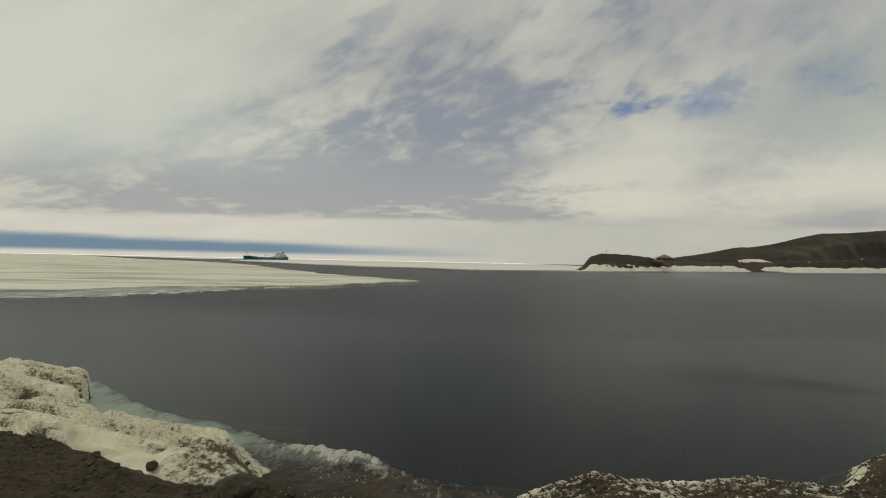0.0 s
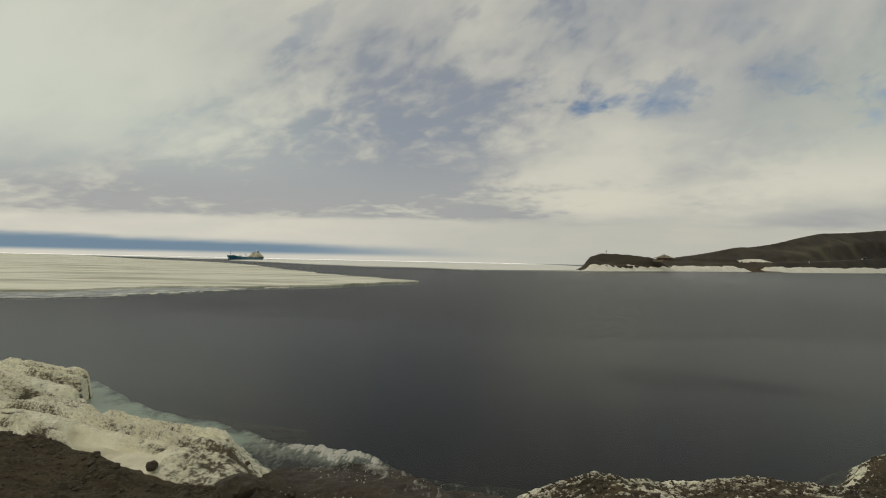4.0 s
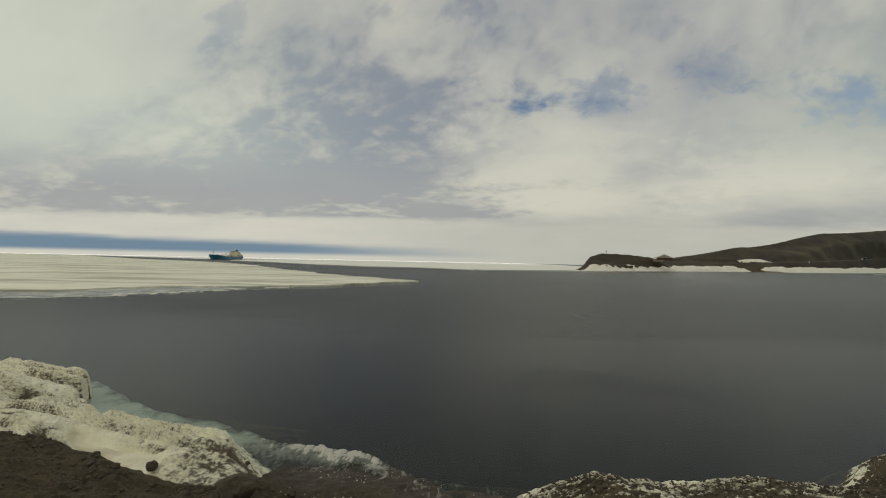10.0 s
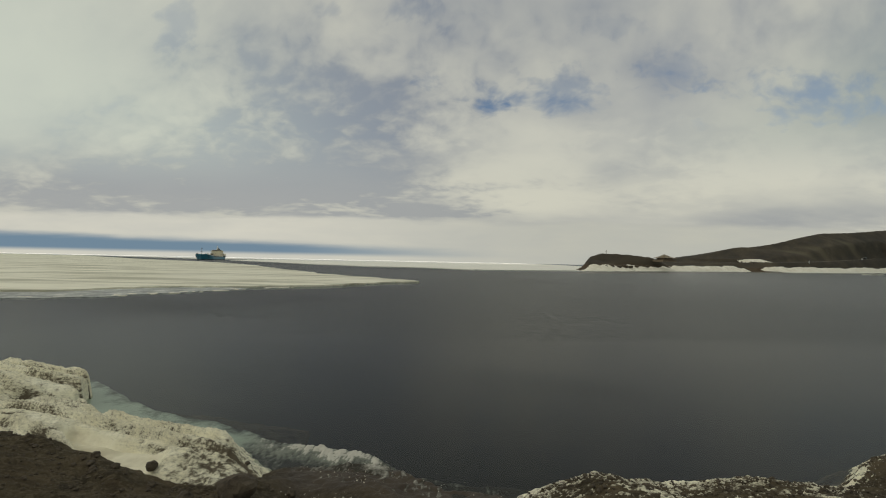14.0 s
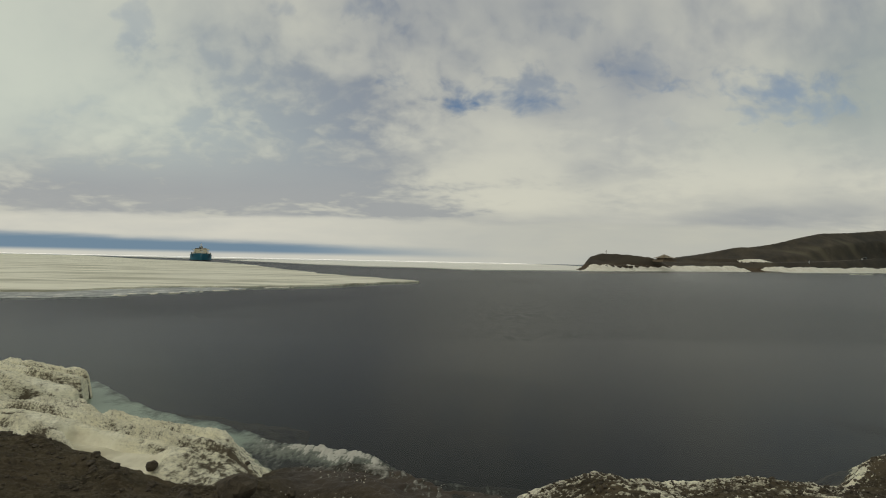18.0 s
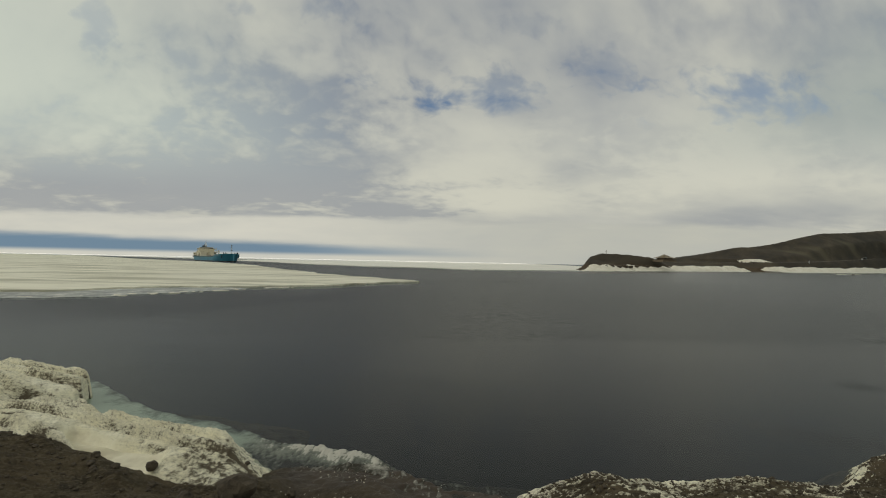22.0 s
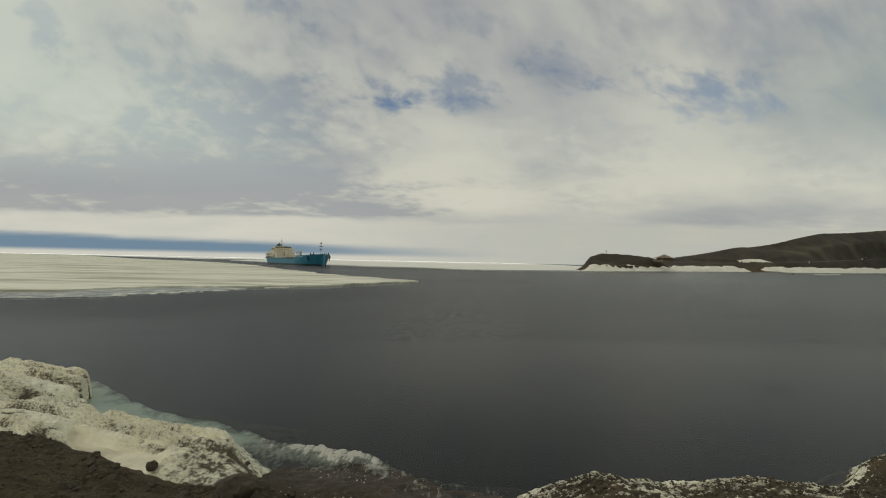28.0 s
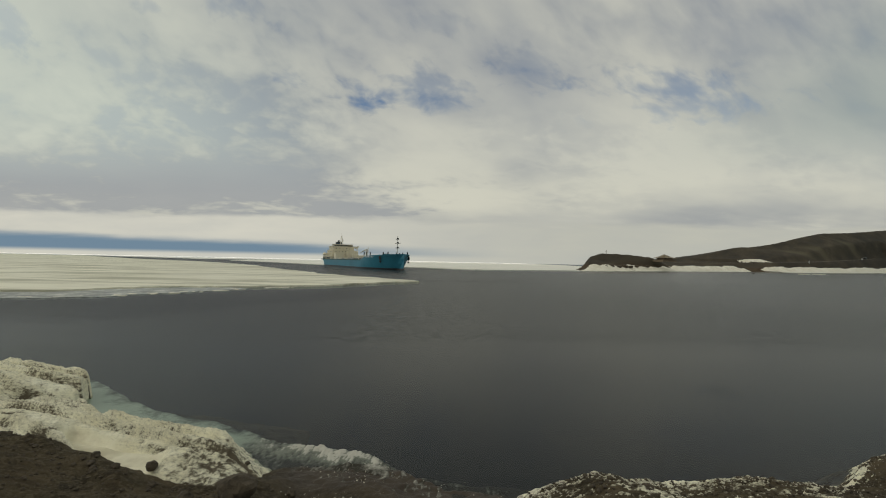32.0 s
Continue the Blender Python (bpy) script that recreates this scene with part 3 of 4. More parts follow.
SI_X = [-40, -20, -11.8, -10.7, -9.2, -8.4, -7.2, -6.5, -5.4, -4.4, -3.6, -2.5]
SI_Y = [16, 13.5, 12.1, 11.9, 11.3, 10.9, 10.5, 10.4, 10.6, 10.75, 10.9, 11.0]
SO_X = [-40, -21.6, -20, -17.9, -16.3, -15.6, -14.6, -13.9, -13.4, -12.8, -11.3, -10.4, -8.5, -7.0, -5.7, -4.9, -4.2, -3.6, -3.0, -2.2]
SO_Y = [30, 22.2, 21.5, 20.4, 19.75, 19.95, 19.0, 17.7, 16.7, 16.5, 15.5, 15.25, 14.45, 14.55, 14.3, 13.4, 12.7, 12.1, 11.6, 11.1]
GULLY = [(-13.0, 17.2), (-14.2, 16.95), (-15.4, 16.75), (-17.0, 16.9)]
GRIT = [(-13.0, 13.5), (-11.6, 13.2), (-10.9, 13.35), (-10.1, 13.2), (-9.1, 12.95), (-8.2, 12.75), (-7.3, 12.5), (-6.4, 12.05)]
CREASE = [(-14.7, 14.75), (-14.1, 14.6), (-13.4, 14.66)]


def near_shore():
    step = 0.042
    X, Y = np.meshgrid(np.concatenate([np.arange(-70, -24, 1.0), np.arange(-24, 16, step), np.arange(16, 70, 1.0)]), np.concatenate([np.arange(-30, 6.5, 0.5), np.arange(6.5, 9.0, 0.08), np.arange(9.0, 22.4, step), np.arange(22.4, 60, 1.0)]))
    zg, q = near_ground(X, Y)
    # snow and ice foot
    n_mid = fbm(X / 0.8, Y / 0.8, 4, 11.0, 0.6)
    yi, yo = np.interp(X, SI_X, SI_Y), np.interp(X, SO_X, SO_Y)
    rim, _ = seg_dist(X, Y, list(zip(SO_X, SO_Y)))
    inn, out = Y - yi + 0.30 * n_mid + 0.28 * fbm(X / 0.5, Y / 0.5, 3, 13.0), np.where(yo > Y, rim, -rim) + 0.26 * n_mid + 0.05 * fbm(X / 0.16, Y / 0.16, 3, 12.0, 0.7)
    fr = np.clip((Y - yi) / np.maximum(yo - yi, 0.3), 0, 1)
    left = sstep(-5.2, -7.8, X)
    top = np.interp(fr, [0, 0.2, 0.42, 0.62, 0.85, 1], [0.50, 0.53, 0.66, 0.68, 0.54, 0.38]) + 0.10 * fbm(X / 3.0, Y / 1.6, 3, 21.0)
    # the block out at the end stands apart behind a melt gully
    dg, ag = seg_dist(X, Y, GULLY)
    gully = np.exp(-(dg / 0.5) ** 2) * np.interp(ag, [0, 1, 2, 3], [1.0, 0.85, 0.5, 0.0])
    block = sstep(16.6, 17.6, Y) * sstep(-12.5, -14.0, X)
    top = top + 0.36 * block - 0.75 * gully
    # wind-cut layers: a sharp face towards the land, a long slope away from it
    along = Y + np.interp(Y, [13, 18], [0.42, 0.28]) * (X + 10) + 0.34 * fbm(X / 2.6, Y / 5.0, 4, 23.0, 0.55)
    live = np.clip(0.85 + 1.1 * fbm(X / 2.6, Y / 1.1, 3, 24.0), 0, 1)
    lay, lay2 = along / 0.95 + 0.9 * vnoise(along / 1.7, 0 * along, 62.0) + 0.2, (along + 0.06 * n_mid) / 0.30
    f1, f2 = lay - np.floor(lay), lay2 - np.floor(lay2)
    saw1, saw2 = np.where(f1 < 0.08, f1 / 0.08, (1 - f1) / 0.92), np.where(f2 < 0.16, f2 / 0.16, (1 - f2) / 0.84)
    live2 = np.clip(0.45 + 1.4 * fbm(X / 1.6, Y / 0.6, 3, 26.0), 0, 1)
    # smooth basin of refrozen melt water
    ax = Y - (12.38 - 0.46 * (X + 8.8))
    hw = np.interp(X, [-11.3, -10.6, -9.2, -7.9, -7.2], [0.22, 0.40, 0.60, 0.70, 0.30])
    hollow = sstep(1.25, 0.75, np.abs(ax + 0.12 * n_mid) / hw) * sstep(-11.5, -10.9, X) * sstep(-7.0, -7.7, X)
    crumb = fbm(X / 0.42, Y / 0.42, 5, 15.0, 0.62)
    ridged = 1 - 2 * np.abs(fbm(X / 0.24, Y / 0.20, 4, 17.0, 0.65))
    streak = fbm(X / 2.0, along / 0.13, 4, 19.0, 0.62)
    crack = np.exp(-(fbm(X / 1.3, along / 0.26, 4, 20.0, 0.6) / 0.055) ** 2) * np.clip(0.4 + 1.5 * fbm(X / 1.2, Y / 0.9, 3, 22.0), 0, 1)
    speck = fbm(X / 0.10, Y / 0.10, 3, 18.0, 0.7)
    rough = (0.38 * (saw1 * live - 0.3) + 0.12 * (saw2 * live2 - 0.25)) * (0.35 + 0.65 * left) + (0.10 - 0.05 * left) * crumb + (0.07 - 0.045 * left) * (ridged - 0.6) + (0.04 - 0.025 * left) * speck - 0.08 * crack + 0.07 * streak * left
    top = top + rough * (1 - 0.93 * hollow) * (0.45 + 0.55 * sstep(0.0, 0.6, out))
    dgr, agr = seg_dist(X, Y, GRIT)
    grit = np.exp(-((dgr + 0.10 * n_mid) / 0.13) ** 2) * np.interp(agr, [0, 1, 2, 4, 6, 7], [0.3, 0.5, 0.8, 1.0, 1.0, 0.6])
    dcr, _ = seg_dist(X, Y, CREASE)
    crease = np.exp(-(dcr / 0.09) ** 2)
    hole = np.exp(-(((X + 15.4) / 0.62) ** 2 + ((Y - 16.85 + 0.06 * (X + 15.4)) / 0.26) ** 2) ** 2)
    top = top - 0.22 * hollow - 0.16 * grit - 0.22 * crease - 0.40 * hole + 0.05 * hollow * fbm(X / 1.1, Y / 0.5, 3, 30.0)
    top = top * np.interp(X, [-7.6, -6.6, -5.5, -4.4, -3.4, -2.5], [1.05, 1.15, 1.0, 0.68, 0.44, 0.15])
    edge = sstep(0.0, 0.42 + 1.35 * (1 - left), out) ** 0.8
    zs = np.where(np.minimum(inn, out) > 0, top * edge - (1 - edge) * (0.4 - 0.2 * (1 - left)), -0.7)
    zs = np.where(inn < 0.25, np.minimum(zs, zg + (inn - 0.05) * 1.2), zs)
    # grit, plus painted shade on ledge faces, cracks, crease and the hole's rim
    face1, face2 = np.maximum(sstep(0.09, 0.03, f1), 0.8 * sstep(0.93, 1.0, f1)) * live * np.clip(0.5 + 1.5 * fbm(X / 1.4, Y / 0.9, 3, 63.0), 0, 1), sstep(0.22, 0.05, f2) * live2
    lobe = sstep(-7.4, -5.8, X) * sstep(0.80, 0.25, fr)
    dirt_and_shade = 0.08 + 0.50 * face1 + 0.22 * face2 + 0.50 * crack + 0.75 * np.clip(-streak - 0.06, 0, 1) + (0.34 * np.clip(-crumb - 0.05, 0, 1) + 0.16 * np.clip(-speck, 0, 1)) * (1 - 0.6 * left) + sstep(0.5, 0.05, inn) * 0.35
    dirt_and_shade = dirt_and_shade + grit * (1.05 + 0.9 * crumb) + 1.1 * crease + 0.6 * np.exp(-((hole - 0.45) / 0.22) ** 2)
    dirt_and_shade = dirt_and_shade + lobe * (0.30 + 0.65 * fbm(X / 0.22, Y / 0.13, 4, 27.0, 0.70) + 0.35 * speck)
    melt = np.clip(0.75 * gully + 0.55 * sstep(0.55, 0.1, out) * left * sstep(-14.4, -13.4, X) + 0.9 * sstep(0.4, 0.8, hole), 0, 1)
    dirt_and_shade = np.clip(dirt_and_shade, 0, 1.0) * (1 - hollow) - 0.9 * hollow * (0.75 + 0.5 * fbm(X / 0.9, Y / 0.35, 3, 31.0))
    s = grid_sheet("snow_bank", X, Y, zs, "snow", keep=(inn > -0.4) & (out > -0.5) & (X < -2.2), attrs={"dirt_and_shade": dirt_and_shade, "melt": melt})
    tagged(s, "weathered yellow-white snow bank streaked with grit and painted-in shade", "snow bank", kind="structure")
    under = sstep(0.35, 0.8, np.minimum(inn, out)) * sstep(-4.8, -5.8, X)
    wet = sstep(2.6, 1.2, q) * sstep(-5.0, -3.6, X) * sstep(2.6, 1.0, X)
    g = grid_sheet("shore", X, Y, zg - 0.9 * under, "gravel", keep=q > -14, attrs={"wet": wet})
    tagged(g, "dark brown volcanic gravel bank with clods", "ground", kind="structure")
    # frozen spray on the other side of the cove: white along the rim, broken into small lumps lower down
    lump = fbm(X / 0.12, Y / 0.12, 4, 43.0, 0.72)
    patch = fbm(X / 0.9, Y / 0.6, 4, 41.0)
    rimline = np.exp(-((q - 0.30) / 0.42) ** 2)
    crust = 0.62 * rimline + 0.75 * lump + 0.25 * patch + 0.42 - 0.16 * sstep(0.4, 2.0, q) - 0.70 * sstep(9.2, 10.6, X) * (1 - 0.55 * rimline) - 1.2 * sstep(2.6, 1.7, X)
    zc = zg - 0.03 + 0.07 * np.clip(crust, -0.6, 0.9) + 0.05 * lump
    c = grid_sheet("snow_crust", X, Y, zc, "snow", keep=(crust > -0.02) & (X > 1.4) & (q > np.where(X > 8, -0.02, -0.5)) & (q < 4), attrs={"dirt_and_shade": 0.56 - 0.40 * rimline + 0.20 * sstep(0.4, 1.4, q) - 0.6 * lump - 0.25 * patch, "melt": 0 * X})
    tagged(c, "patchy frozen spray crust on the gravel bank", "snow crust", kind="structure")
    # drowned ice foot
    shx = [-26, -17, -14.4, -12.9, -11.2, -9.6, -8.1, -6.6, -5.6, -4.3, -2.4, -1.6, -0.9, 0.4, 2.3, 4]
    shy = [25, 21.8, 20.0, 18.7, 17.75, 17.05, 16.45, 15.65, 14.9, 14.6, 14.15, 13.5, 12.85, 12.45, 12.1, 12.0]
    e = np.interp(X, shx, shy) - Y + 0.22 * n_mid
    apron = sstep(-7.0, -5.4, X)
    grain = fbm(X / 0.07, Y / 0.22, 3, 58.0, 0.7)
    rot = fbm(X / 0.45, Y / 0.45, 4, 55.0)
    heap = sstep(-0.15, 0.25, e) * sstep(1.9, 0.45, e + 0.35 * rot) * np.interp(X, [-5.6, -4.4, -3.6, -1.9, -1.2, 1.5], [0.60, 0.80, 0.95, 0.72, 0.06, 0.0])
    # cover falls off outward to paint deeper water's dimming into the ice colour
    cover = (1 - apron) * (0.15 + e * 0.75 + 0.35 * rot) + apron * (1.30 * heap - 0.30 + 0.5 * rot + 0.55 * grain)
    zi = -0.07 - 0.9 * sstep(0.10, -0.3, e) * (1 - apron) - 0.5 * sstep(0.15, -0.3, e) * apron + 0.03 * rot
    zi = np.maximum(zi, zg + 0.04 * np.clip(cover, -1, 1)) + apron * np.clip(heap, 0, 1) * (0.09 + 0.09 * grain + 0.05 * rot)
    zi = np.minimum(zi, np.where(apron > 0.5, 0.16, -0.03))
    i = grid_sheet("drowned_ice_foot", X, Y, zi, "shelf", keep=(e > -0.3) & (Y > yo - 1.2) & (X < 3.0) & ((q < 0.6) | (cover > 0.05)), attrs={"cover": np.clip(cover, -0.5, 1.0), "pale": apron})
    tagged(i, "pale green ice shelf just under the water", "ice shelf", kind="structure")


near_shore()

# ---- ship ----
def half_width(x, level):
    """Half breadth of the hull; level 0 at the keel line, 1 at the deck."""
    bow0 = 86 + 16 * level
    end = 133 + 9.0 * level
    w = 13.6
    if x > bow0:
        t = min(1.0, (x - bow0) / (end - bow0))
        w *= max(0.0, 1 - t ** (2.0 + 0.5 * level)) ** 0.75
    if x < -8:
        t = (-8 - x) / 18.0
        w *= 1 - (0.42 - 0.30 * level) * t * t
    return w


def deck_z(x):
    return 6.0 + 2.2 * max(0.0, min(1.0, (x - 97) / 9.0)) + 1.9 * max(0.0, (x - 100) / 42.0)


def make_ship():
    ship = thing("tanker", "teal-hulled tanker with cream superstructure under way", "ship")
    xs = sorted(set([-26, -25, -22, -16, -8, 0, 20, 40, 60, 76, 84, 90, 94] + list(range(97, 143, 3)) + [142]))
    def ring(x, side, zs):
        out = []
        for z, l in zs:
            # stem rakes forward with height
            out.append((x, side * half_width(x, l), z))
        return out
    def shell(z_levels, name, mat, label=""):
        bm = B()
        for side in (-1, 1):
            rows = [[bm.verts.new(p) for p in ring(x, side, z_levels(x))] for x in xs]
            for a, b in zip(rows[:-1], rows[1:]):
                for k in range(len(a) - 1):
                    f = (a[k], b[k], b[k + 1], a[k + 1])
                    bm.faces.new(f if side < 0 else f[::-1])
        bmesh.ops.remove_doubles(bm, verts=bm.verts, dist=0.02)
        # transom
        vs = sorted([v for v in bm.verts if abs(v.co.x + 26) < 0.01], key=lambda v: (v.co.y > 0, v.co.z if v.co.y < 0 else -v.co.z))
        if len(vs) > 3:
            bm.faces.new(vs)
        bmesh.ops.recalc_face_normals(bm, faces=bm.faces)
        return part(name, bm, mat, ship, label)
    shell(lambda x: [(0.9 + (deck_z(x) - 0.9) * t, 0.25 + 0.75 * t) for t in (0, 0.33, 0.66, 1)], "hull", "teal", "teal painted steel hull")
    shell(lambda x: [(-2.5, 0.0), (0.0, 0.15), (0.9, 0.25)], "boot_topping", "boot", "dark boot topping at the water line")
    # decks
    bm = B()
    low = [x for x in xs if x <= 94]
    vs = [bm.verts.new((x, -half_width(x, 1) + 0.1, 5.6)) for x in low] + [bm.verts.new((x, half_width(x, 1) - 0.1, 5.6)) for x in reversed(low)]
    bm.faces.new(vs)
    box(bm, 97, -12.8, 5.4, 97.3, 12.8, 7.0)
    part("main_deck", bm, "deck", ship)
    bm = B()
    high = [x for x in xs if 97 <= x < 142]
    L = [bm.verts.new((x, -max(0.0, half_width(x, 1) - 0.15), deck_z(x) - 1.0)) for x in high]
    R = [bm.verts.new((x, max(0.0, half_width(x, 1) - 0.15), deck_z(x) - 1.0)) for x in high]
    for k in range(len(high) - 1):
        bm.faces.new((L[k], L[k + 1], R[k + 1], R[k]))
    part("forecastle_deck", bm, "deck", ship)
    # accommodation tiers
    tiers = [(-24, -12.2, 5.6, 7, 12.2, 8.4), (-21, -10.6, 8.4, 6.0, 10.6, 11.2), (-17, -9.8, 11.2, 5.2, 9.8, 13.9), (-12, -9.2, 13.9, 4.6, 9.2, 16.5)]
    for k, (x0, y0, z0, x1, y1, z1) in enumerate(tiers):
        bm = box(B(), x0, y0, z0 + 0.02, x1, y1, z1, 0.15)
        tier = part("accommodation_tier", bm, "cream", ship, "cream painted deckhouse tier")
        slab_bm = box(B(), x0 - 0.6, y0 - 0.7, z1, x1 + 0.5, y1 + 0.7, z1 + 0.16)
        part("deck_edge", slab_bm, "cream", tier)
        for s in (-1, 1):
            rail = B()
            yy = s * (abs(y1) + 0.6)
            rod(rail, (x0 - 0.5, yy, z1 + 1.1), (x1 + 0.4, yy, z1 + 1.1), 0.06, seg=4)
            for xp in np.linspace(x0 - 0.5, x1 + 0.4, 12):
                rod(rail, (xp, yy, z1 + 0.16), (xp, yy, z1 + 1.1), 0.05, seg=4)
            part("railing", rail, "white", tier)
        for s in (-1, 1):
            for xw in np.arange(x0 + 2.5, x1 - 2, 3.2):
                part("porthole", box(B(), xw, s * y1 - 0.04, z0 + 1.3, xw + 0.55, s * y1 + 0.04, z0 + 1.85), "glass", tier)
        for yw in np.arange(y0 + 2, y1 - 2, 3.0):
            part("porthole", box(B(), x1 - 0.04, yw, z0 + 1.3, x1 + 0.04, yw + 0.6, z0 + 1.85), "glass", tier)
    bridge = part("bridge", box(B(), -6, -8.2, 16.68, 3.4, 8.2, 19.2, 0.15), "cream", ship, "cream wheelhouse")
    part("window_band", box(B(), -1, -8.26, 17.6, 3.48, 8.26, 18.6), "glass", bridge, "dark wheelhouse windows")
    part("bridge_wing", box(B(), -1, -12.2, 16.6, 3.0, 12.2, 17.7, 0.1), "cream", bridge)
    part("roof_edge", box(B(), -6.6, -8.8, 19.2, 4.0, 8.8, 19.4), "white", bridge)
    # funnel
    bm = B()
    bmesh.ops.create_cone(bm, cap_ends=True, segments=20, radius1=1, radius2=0.9, depth=1, matrix=Matrix.Translation((-14, 0, 17.4)) @ Matrix.Diagonal((4.4, 3.2, 5.6, 1)))
    funnel = part("funnel", bm, "teal", ship, "teal funnel with a black top", True)
    bm = B()
    bmesh.ops.create_cone(bm, cap_ends=True, segments=20, radius1=0.92, radius2=0.85, depth=1, matrix=Matrix.Translation((-14, 0, 21.2)) @ Matrix.Diagonal((4.4, 3.2, 1.8, 1)))
    part("funnel_top", bm, "dark", funnel)
    for dx in (-1.5, 0, 1.5):
        part("exhaust_pipe", rod(B(), (-14 + dx, 0, 21.9), (-14.4 + dx, 0, 23.6), 0.4), "dark", funnel)
    # radar mast
    mast = part("radar_mast", rod(rod(B(), (-3.5, -1.2, 19.4), (-4.5, 0, 27.5), 0.3, 0.16), (-3.5, 1.2, 19.4), (-4.5, 0, 27.5), 0.3, 0.16), "cream", ship)
    for zz, w in ((22.5, 2.4), (24.6, 1.8), (26.6, 1.0)):
        part("crosstree", rod(B(), (-4.4, -w, zz), (-4.4, w, zz), 0.14), "white", mast)
    part("radar_scanner", box(B(), -3.7, -1.7, 23.2, -3.4, 1.7, 23.5), "white", mast)
    part("aerial", rod(B(), (-4.5, 0, 27.5), (-4.5, 0, 30.0), 0.07), "dark", mast)
    # lifeboats
    for s in (-1, 1):
        bm = B()
        bmesh.ops.create_uvsphere(bm, u_segments=14, v_segments=8, radius=1, matrix=Matrix.Translation((-14, s * 13.0, 10.4)) @ Matrix.Diagonal((4.2, 1.3, 1.35, 1)))
        boat = part("lifeboat", bm, "cream", ship, "cream enclosed lifeboat", True)
        for xx in (-16.5, -11.5):
            part("davit", rod(rod(B(), (xx, s * 11.6, 8.7), (xx, s * 12.4, 12.4), 0.18), (xx, s * 12.4, 12.4), (xx, s * 13.2, 12.2), 0.15), "white", boat)
    # deck houses and cargo gear forward of the accommodation
    for x0, x1, y0, y1, z1 in ((8, 14, -10, -3, 11.6), (8, 15, 1, 10, 13.2), (15, 19, 4, 9, 10.2), (19, 23, -11.5, -7, 9.2), (24, 28, 6, 11.5, 9.6), (33, 35, -12, -9.5, 7.6), (40, 43, -3, 3, 8.0), (47, 50, -11.5, -8.5, 7.6)):
        part("deck_house", box(B(), x0, y0, 5.6, x1, y1, z1, 0.12), "cream", ship)
    for x, y, h in ((11, 10.6, 17.0), (21, -4.5, 14.0), (26, 4.5, 15.5), (30, -10, 11.5)):
        post = part("vent_post", rod(B(), (x, y, 5.6), (x, y, h), 0.38, 0.26), "cream", ship)
        part("vent_cowl", rod(B(), (x - 0.5, y, h), (x + 0.9, y, h + 0.3), 0.6, 0.8), "cream", post)
    # dark panels painted in for the gallery's shade, fender line and draught line along the side
    for s in (-1, 1):
        part("sheer_strake", box(B(), -25.5, s * 13.5 - 0.25, 5.5, 96, s * 13.5 + 0.25, 6.25), "deck", ship, "dark green sheer strake")
        part("draught_line", box(B(), -8, s * 13.2 - 0.2, 0.95, 84, s * 13.2 + 0.2, 1.25), "white", ship, "pale draught line")
        for x in np.arange(-22, 5, 4.5):
            part("gallery_shade_panel", box(B(), x, s * 12.2 - 0.06, 6.1, x + 3.2, s * 12.2 + 0.06, 7.7), "dark", ship)
    for k in range(26):
        x = 33 + (k * 37) % 60
        y = -10.5 + (k * 7.3) % 21
        part("deck_fitting", box(B(), x, y, 5.6, x + 0.7 + (k % 3) * 0.6, y + 0.8 + (k % 2) * 0.7, 6.5 + (k % 4) * 0.35, 0.05), ("dark", "deck", "cream", "steel")[k % 4], ship)
    for y in np.arange(-4, 4.1, 1.0):
        part("cargo_pipe", rod(B(), (12, y, 6.9), (92, y, 6.9), 0.28), "dark", ship)
    for x in range(30, 84, 9):
        part("pipe_support", box(B(), x, -5, 5.6, x + 0.4, 5, 6.6), "dark", ship)
    for x in (55, 60):
        bm = B()
        for y in (-11, 11):
            rod(bm, (x, y, 6.8), (x, -y * 0.1, 6.8), 0.3)
        part("manifold", bm, "dark", ship)
    for x, y in ((36, 9), (36, -9), (72, 9), (72, -9)):
        part("deck_tank_hatch", rod(B(), (x, y, 5.6), (x, y, 6.9), 0.9, seg=12), "deck", ship)
    crane = part("crane_post", rod(B(), (62, 2, 5.6), (62, 2, 14.5), 0.7, 0.55, 12), "cream", ship, "cream hose-handling crane")
    part("crane_jib", rod(B(), (62, 2, 14.2), (46, 2, 11.5), 0.45, 0.25), "cream", crane)
    part("crane_cab", box(B(), 60.8, 1, 12.2, 63.2, 3.2, 14.4, 0.1), "white", crane)
    part("vent_mast", rod(B(), (78, -2, 5.6), (78, -2, 15.5), 0.28, 0.18), "cream", ship)
    # foremast
    fm = part("foremast", rod(B(), (131, 0, 9.0), (131, 0, 21.5), 0.42, 0.2), "white", ship, "white foremast with lights")
    for zz, w in ((14.0, 1.6), (17.0, 2.0), (19.6, 1.2)):
        part("crosstree", rod(B(), (131, -w, zz), (131, w, zz), 0.16), "dark", fm)
        part("mast_lamp", box(B(), 131.2, -0.5, zz, 131.9, 0.5, zz + 0.8), "dark", fm)
    # forecastle fittings
    for y in (-5, 5):
        part("windlass", rod(box(B(), 122, y - 1.2, 8.0, 125.5, y + 1.2, 9.5, 0.1), (123.5, y - 2.2, 9.6), (123.5, y + 2.2, 9.6), 0.6), "deck", ship)
    for x in (100, 106, 112, 128, 132):
        for s in (-1, 1):
            part("bollard", rod(B(), (x, s * (half_width(x, 1) - 1.5), 8.8), (x, s * (half_width(x, 1) - 1.5), 11.4), 0.35), "dark", ship)
